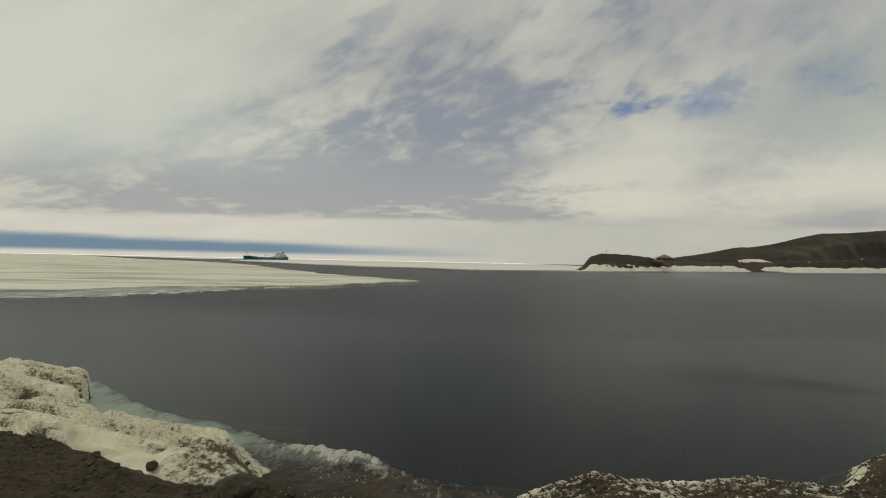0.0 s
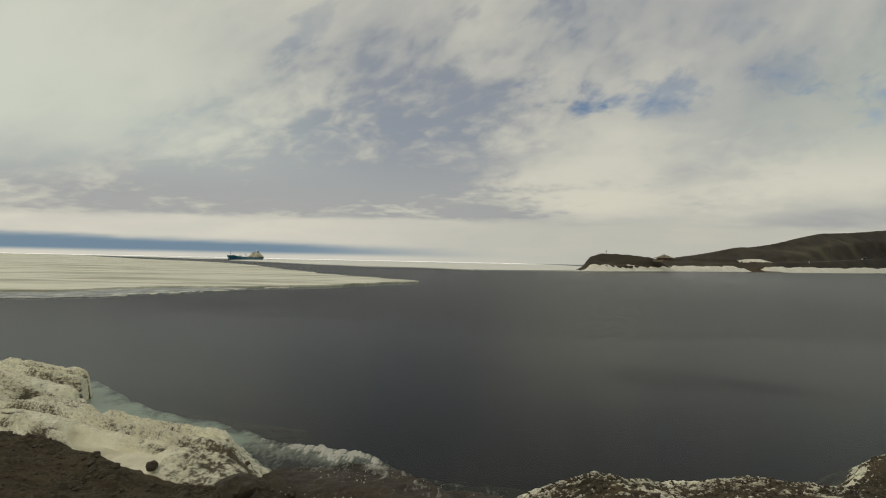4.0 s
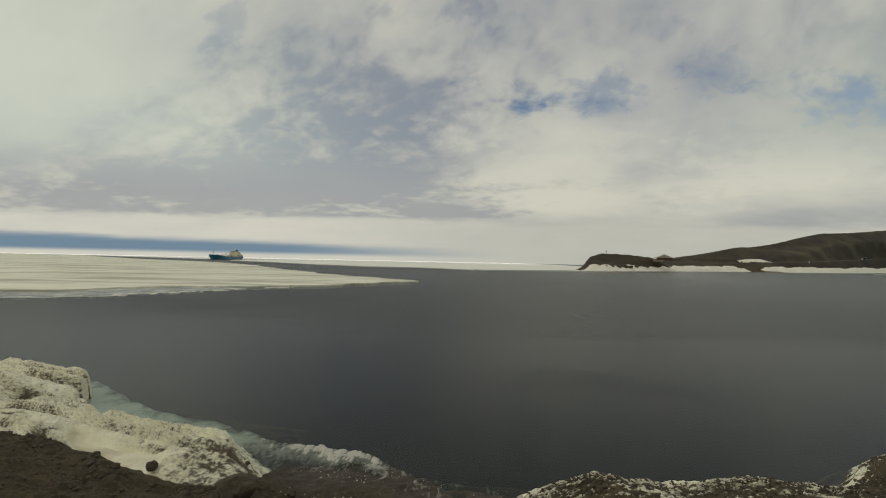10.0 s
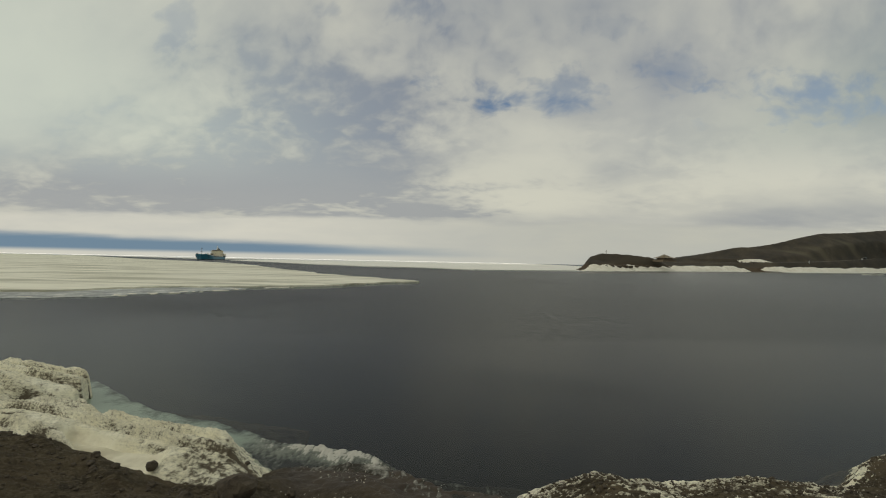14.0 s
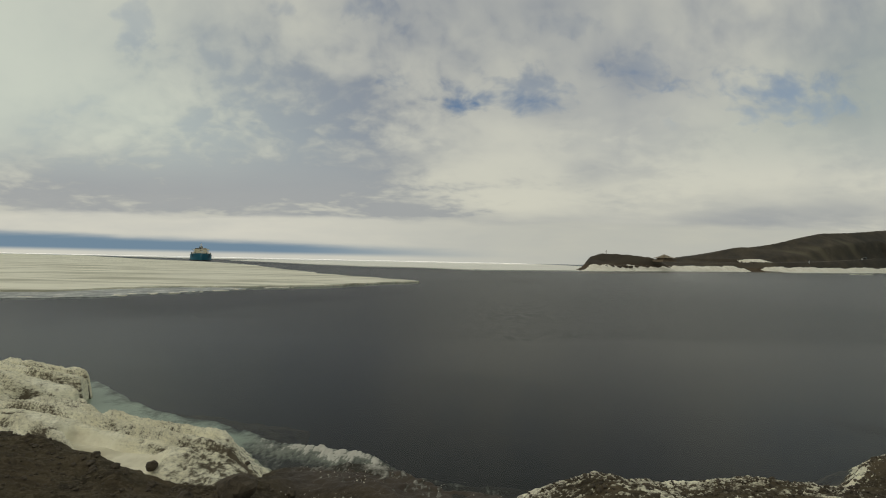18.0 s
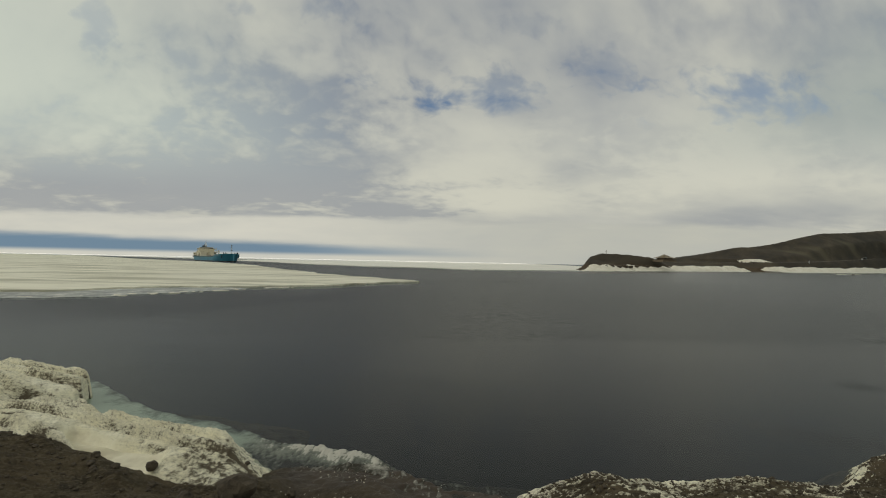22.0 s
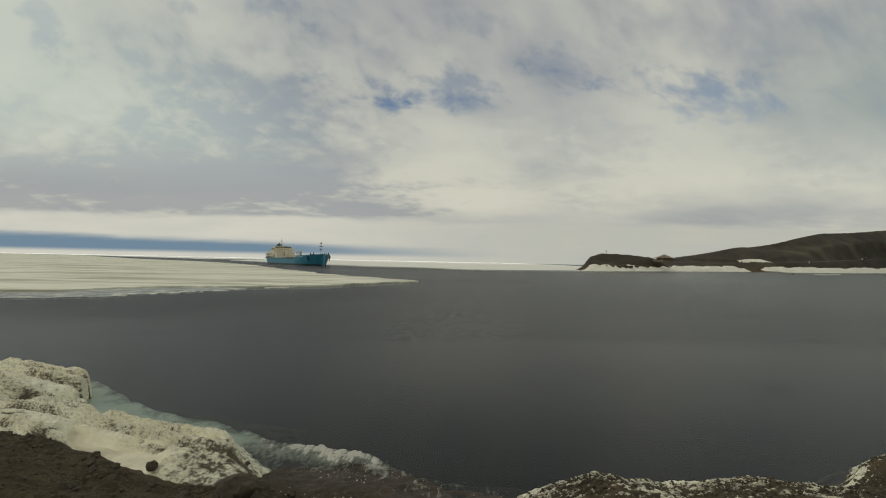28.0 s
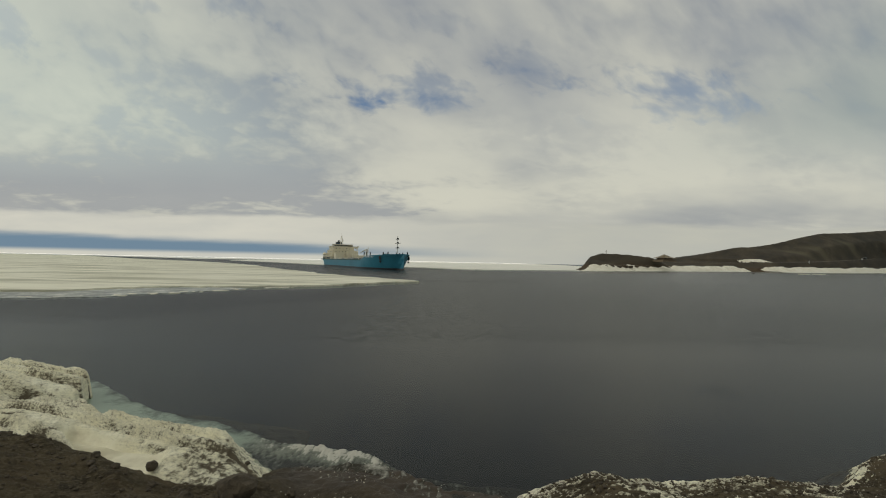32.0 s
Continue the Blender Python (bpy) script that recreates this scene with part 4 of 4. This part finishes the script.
    for s in (-1, 1):
        x = 126
        y = s * (half_width(x, 0.8) + 0.15)
        bm = rod(B(), (x, y, 7.2), (x + 0.3, y, 4.6), 0.28)
        rod(bm, (x - 1.2, y, 5.2), (x + 0.3, y, 4.4), 0.25)
        rod(bm, (x + 1.8, y, 5.2), (x + 0.3, y, 4.4), 0.25)
        part("anchor", bm, "dark", ship)
        bm = B()
        bmesh.ops.create_cone(bm, cap_ends=True, segments=12, radius1=1.5, radius2=1.0, depth=0.5, matrix=Matrix.Translation((x, s * (half_width(x, 0.9) + 0.0), 7.4)) @ Matrix.Rotation(radians(90), 4, "X"))
        part("hawse_pipe", bm, "dark", ship)
        rail = B()
        for xx in range(9, 93, 3):
            rod(rail, (xx, s * 13.3, 5.6), (xx, s * 13.3, 7.0), 0.05, seg=4)
        for zz in (6.5, 7.0):
            rod(rail, (7, s * 13.3, zz), (93, s * 13.3, zz), 0.05, seg=4)
        part("deck_railing", rail, "white", ship)
        # plain bars where the bow carries its lettering
        for k in range(7):
            x = 106 + k * 2.0
            yy = s * (half_width(x + 0.6, 0.82) + 0.05)
            part("name_bar", box(B(), x, yy - 0.25, 7.6, x + 1.2, yy + 0.25, 8.4), "white", ship)
    part("stern_ramp_post", rod(B(), (-24.5, 0, 6), (-24.5, 0, 11), 0.12), "white", ship)
    return ship


ship = make_ship()

# ---- hut, cross and small things on the headland ----
def ground_at(x, y):
    return float(land_height(np.array([[float(x)]]), np.array([[float(y)]]))[0][0, 0])


def make_hut(x, y, z):
    hut = thing("hut", "weathered square timber hut with a low pyramid roof and verandah", "hut", pose(x, y, z, 0, 0, 12))
    for a in range(4):
        m = Matrix.Rotation(radians(90 * a), 4, "Z")
        bm = box(B(), -5.6, -5.7, 0, 5.6, -5.45, 3.2)
        bm.transform(m)
        wall = part("wall", bm, "timber", hut)
        bm = box(B(), -3.2, -5.76, 1.1, -2.0, -5.7, 2.2)
        bm.transform(m)
        part("window", bm, "glass", wall)
        for xx in (-8.2, -4.1, 0.0, 4.1):
            bm = box(B(), xx - 0.1, -8.3, -1.5, xx + 0.1, -8.1, 2.4)
            bm.transform(m)
            part("verandah_post", bm, "timber", hut)
        bm = B()
        vs = [bm.verts.new(p) for p in ((-9.0, -9.0, 2.3), (9.0, -9.0, 2.3), (5.4, -5.4, 3.4), (-5.4, -5.4, 3.4), (0.6, -0.6, 6.1), (-0.6, -0.6, 6.1))]
        bm.faces.new((vs[0], vs[1], vs[2], vs[3])), bm.faces.new((vs[3], vs[2], vs[4], vs[5]))
        bmesh.ops.solidify(bm, geom=bm.faces[:], thickness=0.15)
        bm.transform(m)
        part("roof", bm, "roof", hut)
    part("skylight", box(B(), -0.7, -0.7, 5.9, 0.7, 0.7, 6.5), "timber", hut)
    part("floor", box(B(), -8.4, -8.4, -1.6, 8.4, 8.4, -0.02), "timber", hut)


make_hut(245.5, 491.0, 12.3)
cz = ground_at(181.5, 492)
cross = thing("wooden_cross", "tall weathered wooden cross on the hilltop", "cross", pose(181.5, 492, cz - 0.3, 0, 0, 10))
part("upright", box(B(), -0.16, -0.16, 0, 0.16, 0.16, 4.6, 0.02), "timber", cross)
part("crossbar", box(B(), -1.0, -0.14, 3.2, 1.0, 0.14, 3.5, 0.02), "timber", cross)


def make_rock(name, x, y, z, r, seed, squash=0.75):
    bm = B()
    bmesh.ops.create_icosphere(bm, subdivisions=3, radius=1)
    rnd = Vector((seed * 3.1, seed * 1.7, seed))
    for v in bm.verts:
        k = 1 + 0.35 * noise.noise(v.co * 1.3 + rnd) + 0.12 * noise.noise(v.co * 3.7 + rnd)
        v.co = Vector((v.co.x * k * r, v.co.y * k * r, v.co.z * k * r * squash))
    ob = part(name, bm, "rock")
    ob.location = (x, y, z)
    return ob


def make_road():
    """A graded track along the foot of the hill."""
    L = np.linspace(0.5, 7.2, 300)
    xs, ys, zs = (np.interp(L, range(len(ROAD)), [r[k] for r in ROAD]) for k in range(3))
    tx, ty = np.gradient(xs), np.gradient(ys)
    tl = np.hypot(tx, ty)
    side = np.array([[-4.0], [0.0], [4.0]])
    X, Y = xs + side * -ty / tl, ys + side * tx / tl
    ob = grid_sheet("road", X, Y, zs + 0.45 + 0 * X, "track")
    tagged(ob, "pale graded dirt track below the hill", "road", kind="structure")


make_road()


def on_land(name, label, category, x, y, turn=0.0):
    return thing(name, label, category, pose(x, y, ground_at(x, y) - 0.3, 0, 0, turn))


shed = on_land("shed", "dark utility shed beside the track", "shed", 1012, 1062, 38)
part("wall", box(B(), -6, -3, 0, 6, 3, 4.6, 0.1), "dark", shed)
bm = B()
vs = [bm.verts.new(v) for v in ((-6.4, -3.4, 4.6), (6.4, -3.4, 4.6), (6.4, 0, 6.2), (-6.4, 0, 6.2), (6.4, 3.4, 4.6), (-6.4, 3.4, 4.6))]
bm.faces.new((vs[0], vs[1], vs[2], vs[3])), bm.faces.new((vs[3], vs[2], vs[4], vs[5]))
bmesh.ops.solidify(bm, geom=bm.faces[:], thickness=0.2)
part("roof", bm, "steel", shed, "grey metal roof")
part("door", box(B(), -1.2, -3.08, 0.2, 1.2, -2.98, 3.2), "steel", shed)
crate = on_land("cargo_crate", "pale cargo crate standing beside the shed", "crate", 996, 1052, 30)
part("body", box(B(), -2.2, -1.2, 0, 2.2, 1.2, 2.6, 0.06), "white", crate)
part("lid", box(B(), -2.3, -1.3, 2.6, 2.3, 1.3, 2.8), "steel", crate)
post = on_land("marker_post", "white marker post beside the track", "post", 640, 774)
part("shaft", rod(B(), (0, 0, 0), (0, 0, 4.2), 0.5, 0.4), "white", post)
part("cap", rod(B(), (0, 0, 4.2), (0, 0, 4.8), 0.6, 0.1), "steel", post)
drum = on_land("fuel_drum", "rusty brown fuel drum above the snow bank", "drum", 500, 712)
part("body", rod(B(), (0, 0, 0), (0, 0, 2.0), 0.9, seg=14), "rock", drum)
part("rim", rod(B(), (0, 0, 2.0), (0, 0, 2.15), 0.95, seg=14), "steel", drum)


tagged(make_rock("boulder", 125.5, 399, 1.2, 2.2, 1.0), "dark boulder at the tip of the headland", "boulder")
for kx, ky, kz, kr in ((157, 428, 4.2, 2.6), (166, 436, 4.6, 3.4), (176, 443, 4.4, 3.0), (184, 449, 4.6, 3.6), (193, 455, 4.4, 2.6), (204, 466, 4.8, 2.4), (222, 480, 5.0, 2.2)):
    tagged(make_rock("rock", kx, ky, kz, kr, 40.0 + kr + kx, 0.5), "dark rock showing through the shore snow", "rock", "rocks in the far snow bank")


def near_z(x, y):
    return float(near_ground(np.array([[float(x)]]), np.array([[float(y)]]))[0][0, 0])


def snow_z(x, y):
    """Height of the uppermost near surface under a point."""
    best = near_z(x, y)
    for name in ("snow_bank", "snow_crust"):
        for v in bpy.data.objects[name].data.vertices:
            if abs(v.co.x - x) < 0.06 and abs(v.co.y - y) < 0.06:
                best = max(best, v.co.z)
    return best


for kx, ky, kr, kind_words in ((-7.25, 11.35, 0.14, "dark basalt stone lying on the snow"), (-3.55, 10.85, 0.11, "dark basalt stone at the snow edge"), (-5.15, 12.1, 0.06, "small dark stone on gritty snow")):
    tagged(make_rock("rock", kx, ky, snow_z(kx, ky) + 0.4 * kr, kr, 2.0 + kx, 0.9), kind_words, "rock", "stones on the snow bank")
for kx, ky, kr in ((-4.25, 9.5, 0.38), (-5.3, 9.4, 0.16)):
    tagged(make_rock("rock", kx, ky, near_z(kx, ky) + 0.35 * kr, kr, 5.0 + kx, 0.8), "large brown basalt block on the gravel bank", "rock", "blocks on the gravel bank")


def scatter(name, mat, spots, seed, label, category, sub=1):
    """Many small loose lumps in one mesh."""
    rnd = random.Random(seed)
    bm = B()
    bmesh.ops.create_icosphere(bm, subdivisions=sub, radius=1)
    base = np.array([v.co[:] for v in bm.verts])
    tri = np.array([[v.index for v in f.verts] for f in bm.faces])
    bm.free()
    co, faces = [], []
    for x, y, z, r in spots:
        w = base * (1 + 0.3 * np.array([[rnd.uniform(-1, 1)] for _ in base]))
        a = rnd.uniform(0, 6.28)
        w = w * np.array([rnd.uniform(0.8, 1.3), rnd.uniform(0.7, 1.1), rnd.uniform(0.5, 0.9)]) * r
        w = np.stack([w[:, 0] * math.cos(a) - w[:, 1] * math.sin(a), w[:, 0] * math.sin(a) + w[:, 1] * math.cos(a), w[:, 2]], -1)
        faces.append(tri + len(base) * len(co))
        co.append(w + np.array([x, y, z]))
    me = bpy.data.meshes.new(name)
    me.from_pydata(np.concatenate(co).tolist(), [], np.concatenate(faces).tolist())
    me.materials.append(MAT[mat])
    return tagged(new(name, me), label, category, kind="stuff")


def near_many(xy):
    a = np.array(xy)
    return near_ground(a[None, :, 0], a[None, :, 1])[0][0]


rnd = random.Random(41)
xy = [(rnd.uniform(-13, -2.5), rnd.uniform(4.0, 12.2)) for _ in range(4200)]
xy = [(x, y) for x, y in xy if y < np.interp(x, SI_X, SI_Y) - 0.05]
rs = [0.010 + 0.040 * rnd.random() ** 4 for _ in xy]
scatter("loose_stones", "rock", [(x, y, z + 0.3 * r, r) for (x, y), z, r in zip(xy, near_many(xy), rs)], 1, "loose dark stones on the gravel bank", "stones")
xy = [(rnd.uniform(2.2, 15), rnd.uniform(9.2, 13.4)) for _ in range(2600)]
xy = [(x, y) for x, y in xy if y < np.interp(x, SH_X, SH_Y) - 0.1]
rs = [0.015 + 0.045 * rnd.random() ** 3 for _ in xy]
scatter("bank_stones", "rock", [(x, y, z + 0.5 * r, r) for (x, y), z, r in zip(xy, near_many(xy), rs)], 2, "loose dark stones on the frozen bank", "stones")
xy = []
for _ in range(4200):
    x = 2.0 + 11.5 * rnd.random() ** 1.3
    xy.append((x, float(np.interp(x, SH_X, SH_Y)) - abs(rnd.gauss(0.25, 0.6))))
rs = [(0.008 + 0.022 * rnd.random() ** 3) * (0.5 if x > 10.4 else 1.0) for x, y in xy]
scatter("frost_lumps", "frost", [(x, y, z + 0.6 * r, r) for (x, y), z, r in zip(xy, near_many(xy), rs)], 3, "lumps of frozen spray along the bank", "ice lumps")
xy = []
for cx0, cy0, n0, sd in ((-2.3, 12.2, 24, 0.3), (-1.7, 12.6, 30, 0.4), (-1.0, 11.9, 16, 0.4), (-2.9, 12.8, 40, 0.35), (-0.3, 11.7, 16, 0.4), (-3.0, 10.8, 90, 0.25), (-2.5, 10.5, 40, 0.25), (-2.1, 11.9, 22, 0.07)):
    xy += [(rnd.gauss(cx0, sd * 1.6), rnd.gauss(cy0, sd)) for _ in range(n0)]
rs = [0.005 + 0.018 * rnd.random() ** 3 for _ in xy]
scatter("beach_frost", "frost", [(x, y, max(z, -0.02) + 0.4 * r, r) for (x, y), z, r in zip(xy, near_many(xy), rs)], 4, "specks of ice on the wet gravel", "ice lumps")
for k in range(26):
    x = rnd.uniform(-12.5, -5.6)
    y = float(np.interp(x, SI_X, SI_Y)) - rnd.uniform(0.0, 0.9)
    r = rnd.uniform(0.04, 0.10)
    tagged(make_rock("clod", x, y, near_z(x, y) + 0.25 * r, r, 20.0 + k, rnd.uniform(0.6, 0.9)), "brown clod of gravel at the snow edge", "clod", "clods along the snow edge")


# ---- moving things ----
def make_bird():
    bird = thing("skua", "brown seabird in flight with spread wings", "bird")
    bm = B()
    bmesh.ops.create_uvsphere(bm, u_segments=12, v_segments=8, radius=1, matrix=Matrix.Diagonal((0.27, 0.09, 0.09, 1)))
    part("body", bm, "feather", bird, "", True)
    bm = B()
    bmesh.ops.create_uvsphere(bm, u_segments=10, v_segments=6, radius=0.06, matrix=Matrix.Translation((0.28, 0, 0.03)))
    rod(bm, (0.32, 0, 0.03), (0.40, 0, 0.01), 0.02, 0.005, 6)
    part("head", bm, "feather", bird, "", True)
    for s in (-1, 1):
        bm = B()
        pts = [(0.12, 0.05, 0.03), (0.16, 0.32, 0.14), (0.02, 0.68, 0.08), (-0.08, 0.66, 0.08), (-0.04, 0.32, 0.13), (-0.12, 0.05, 0.03)]
        f = bm.faces.new([bm.verts.new((x, s * y, z)) for x, y, z in pts])
        bmesh.ops.solidify(bm, geom=[f], thickness=0.02)
        part("wing", bm, "feather", bird)
    part("tail", box(B(), -0.42, -0.07, -0.01, -0.2, 0.07, 0.01), "feather", bird)
    return bird


def make_seal():
    seal = thing("seal", "dark wet seal swimming at the surface", "seal")
    bm = B()
    bmesh.ops.create_uvsphere(bm, u_segments=16, v_segments=10, radius=1, matrix=Matrix.Translation((-0.62, 0, -0.085)) @ Matrix.Diagonal((0.70, 0.15, 0.12, 1)))
    part("body", bm, "hide", seal, "", True)
    bm = B()
    bmesh.ops.create_uvsphere(bm, u_segments=12, v_segments=8, radius=1, matrix=Matrix.Translation((0.06, 0, 0.0)) @ Matrix.Diagonal((0.13, 0.07, 0.065, 1)))
    part("head", bm, "hide", seal, "", True)
    for s in (-1, 1):
        part("flipper", box(B(), -0.35, s * 0.14 - 0.05, -0.2, -0.2, s * 0.14 + 0.05, -0.17, 0.02), "hide", seal)
    return seal


def make_wake():
    """Two trains of ripples behind a swimmer, each ripple a low ridge of water."""
    wake = thing("wake", "v-shaped ripples trailing a swimming animal", "wake")
    rnd = random.Random(8)
    for s, spread, count in ((1, 0.17, 10), (-1, 0.50, 9)):
        for k in range(count):
            back = 0.25 + 0.36 * k
            length = 0.6 + 0.09 * k + rnd.uniform(0, 0.4)
            off = s * (0.04 + spread * back * rnd.uniform(0.75, 1.05) + (0.10 * back if s > 0 and k % 2 else 0.0))
            lean = s * (0.10 if s > 0 else 0.38)
            bm = B()
            rows = []
            n = 14
            for i in range(n):
                t = i / (n - 1)
                fade = math.sin(math.pi * (0.04 + 0.92 * t))
                cx = -back - length * t
                cy = off + lean * length * t + 0.10 * s * math.sin(2.6 * t + k)
                a, w = 0.085 * fade, 0.05 + 0.09 * fade
                rows.append([bm.verts.new((cx, cy + o * w, h * a - 0.004)) for o, h in ((-1, 0), (-0.6, 0.45), (0, 1), (0.6, 0.45), (1, 0))])
            for a, b in zip(rows[:-1], rows[1:]):
                for j in range(4):
                    bm.faces.new((a[j], b[j], b[j + 1], a[j + 1]))
            bmesh.ops.recalc_face_normals(bm, faces=bm.faces)
            part("ripple", bm, "wake_water", wake, "", True)
    return wake


def make_wash():
    """Churned water behind the stern."""
    wash = thing("ship_wash", "white churned water trailing the tanker", "wake")
    rnd = random.Random(5)
    for k in range(16):
        bm = B()
        bmesh.ops.create_uvsphere(bm, u_segments=10, v_segments=6, radius=1, matrix=Matrix.Translation((-27 - k * 4.2 + rnd.uniform(-1, 1), rnd.uniform(-1, 1) * (4 + 0.25 * k), 0)) @ Matrix.Diagonal((rnd.uniform(2, 4), rnd.uniform(0.8, 2.2), 0.35 * (1 - k / 20), 1)))
        part("foam_streak", bm, "foam", wash, "", True)
    return wash


def make_floe(seed, r):
    rnd = random.Random(seed)
    bm = B()
    k = 9
    pts = [(math.cos(6.283 * i / k) * r * rnd.uniform(0.6, 1.2), math.sin(6.283 * i / k) * r * rnd.uniform(0.35, 0.7)) for i in range(k)]
    f = bm.faces.new([bm.verts.new((x, y, 0.25 + 0.12 * r)) for x, y in pts])
    g = bmesh.ops.extrude_face_region(bm, geom=[f])
    for v in g["geom"]:
        if isinstance(v, bmesh.types.BMVert):
            v.co.z = -0.4
    bmesh.ops.recalc_face_normals(bm, faces=bm.faces)
    return tagged(part("ice_floe", bm, "far_snow"), "small drifting white ice floe", "ice floe", "drifting floes")


rnd = random.Random(91)
EDGE = [(-62, 58), (-54, 60), (-48, 63), (-46, 67), (-42, 73), (-39, 79), (-35, 85), (-30, 92), (-24, 100)]
for i in range(34):
    t = rnd.uniform(0, len(EDGE) - 1.001)
    k = int(t)
    f = make_floe(200 + i, rnd.choice((0.25, 0.35, 0.5, 0.8)))
    f.name = "brash_ice"
    f.location = (EDGE[k][0] + (EDGE[k + 1][0] - EDGE[k][0]) * (t - k) + rnd.uniform(-2, 1), EDGE[k][1] + (EDGE[k + 1][1] - EDGE[k][1]) * (t - k) + rnd.uniform(-1, 1.5), 0.0)
    f.rotation_euler, f.scale = (0, 0, rnd.uniform(0, 6)), (1.5 * rnd.uniform(0.5, 1.4), 1.3, 0.25)
    tagged(f, "white lump of brash along the floe edge", "ice floe", "brash along the floe edge")
bird, seal, wake, wash = make_bird(), make_seal(), make_wake(), make_wash()
rnd = random.Random(77)
floes = []
for i in range(22):
    floes.append((make_floe(i, rnd.choice((0.7, 0.9, 1.2, 1.8, 2.6))), rnd.uniform(0, 62), rnd.uniform(-3, 3)))
seal_floe = tagged(make_rock("drifting_lump", 0, 0, 0, 1.5, 9.0, 0.6), "dark dirty lump of ice drifting along the shore", "ice lump")


SHIP_ROWS = [(0, -468, 1270, -17.5), (3, -506, 1225, -5.2), (6, -509, 1150, 2.8), (9, -500, 1080, 6.6), (12, -481, 985, 10.5), (14, -459, 900, 16.6), (16.5, -425, 795, 23.6), (17.5, -408, 745, 28.2), (18, -396, 725, 28.8), (19, -383, 700, 30.8), (20, -375, 681, 33.8), (21, -362, 665, 37.1), (22, -347, 650, 40.2), (23, -326, 630, 42.9), (24, -296, 606, 42.6), (25, -264, 580, 39.4), (28, -183, 505, 34.2), (32, -91, 402, 28)]


def motions():
    walk(ship, [(t, pose(x, y, 0, 0, 0, a - 90)) for t, x, y, a in SHIP_ROWS])
    walk(wash, [(t, pose(x, y, 0, 0, 0, a - 90)) for t, x, y, a in SHIP_ROWS])
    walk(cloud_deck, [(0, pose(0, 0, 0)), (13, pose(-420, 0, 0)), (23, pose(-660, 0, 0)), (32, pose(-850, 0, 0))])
    walk(water, [(0, pose(0, 0, 0)), (32, pose(-26, -4, 0))])
    rest = pose(-22, -12, near_z(-22, -12) + 0.12, 0, 0, 90)
    walk(bird, [(0, rest), (10.4, rest), (10.5, pose(-48.5, 96.8, 25.4, 12, 0, 160)), (10.6, pose(-54.8, 91.9, 31.5, -14, 10, 160)), (10.7, pose(-130, 70, 46, 0, 0, 160)), (11.3, rest), (32, rest)])
    path = [(22.8, 8.5, 15.3, -6.0), (22.9, 3.5, 16.2, -0.25), (23.0, -1.9, 17.1, 0.0), (23.1, -4.3, 17.8, 0.0), (23.2, -7.9, 19.5, -0.02), (23.3, -11.5, 21.6, -1.0), (23.4, -14, 23, -6.0)]
    walk(seal, [(0, pose(8.5, 15.3, -6.0, 0, 0, 170))] + [(t, pose(x, y, z, 0, 0, 165)) for t, x, y, z in path] + [(32, pose(-14, 23, -6.0, 0, 0, 165))])
    walk(wake, [(0, pose(8.5, 15.3, -6, 0, 0, 165)), (22.8, pose(8.5, 15.3, -6, 0, 0, 165)), (22.9, pose(3.5, 16.2, -0.1, 0, 0, 165)), (23.0, pose(-1.9, 17.1, 0, 0, 0, 165)), (23.1, pose(-4.3, 17.8, 0, 0, 0, 162)),
                (23.2, pose(-7.5, 19.3, -0.005, 0, 0, 160)), (23.4, pose(-11, 21.5, -0.03, 0, 0, 158)), (23.7, pose(-14, 23, -0.2, 0, 0, 158)), (23.9, pose(-14, 23, -6, 0, 0, 158)), (32, pose(-14, 23, -6, 0, 0, 158))])
    for ob, s, o in floes:
        # they drift in line along the far shore
        def at(t):
            a = -11.0 * (t - 12.0) + s
            return pose(548 + 0.75 * a + o * 0.4, 567 + 0.42 * a + o, 0, 0, 0, s * 40 + t * 1.5)
        walk(ob, [(0, at(0)), (16, at(16)), (32, at(32))])
    walk(seal_floe, [(0, pose(740, 690, 0)), (18, pose(560, 555, 0)), (23, pose(465, 515, 0)), (32, pose(330, 470, 0))])


motions()
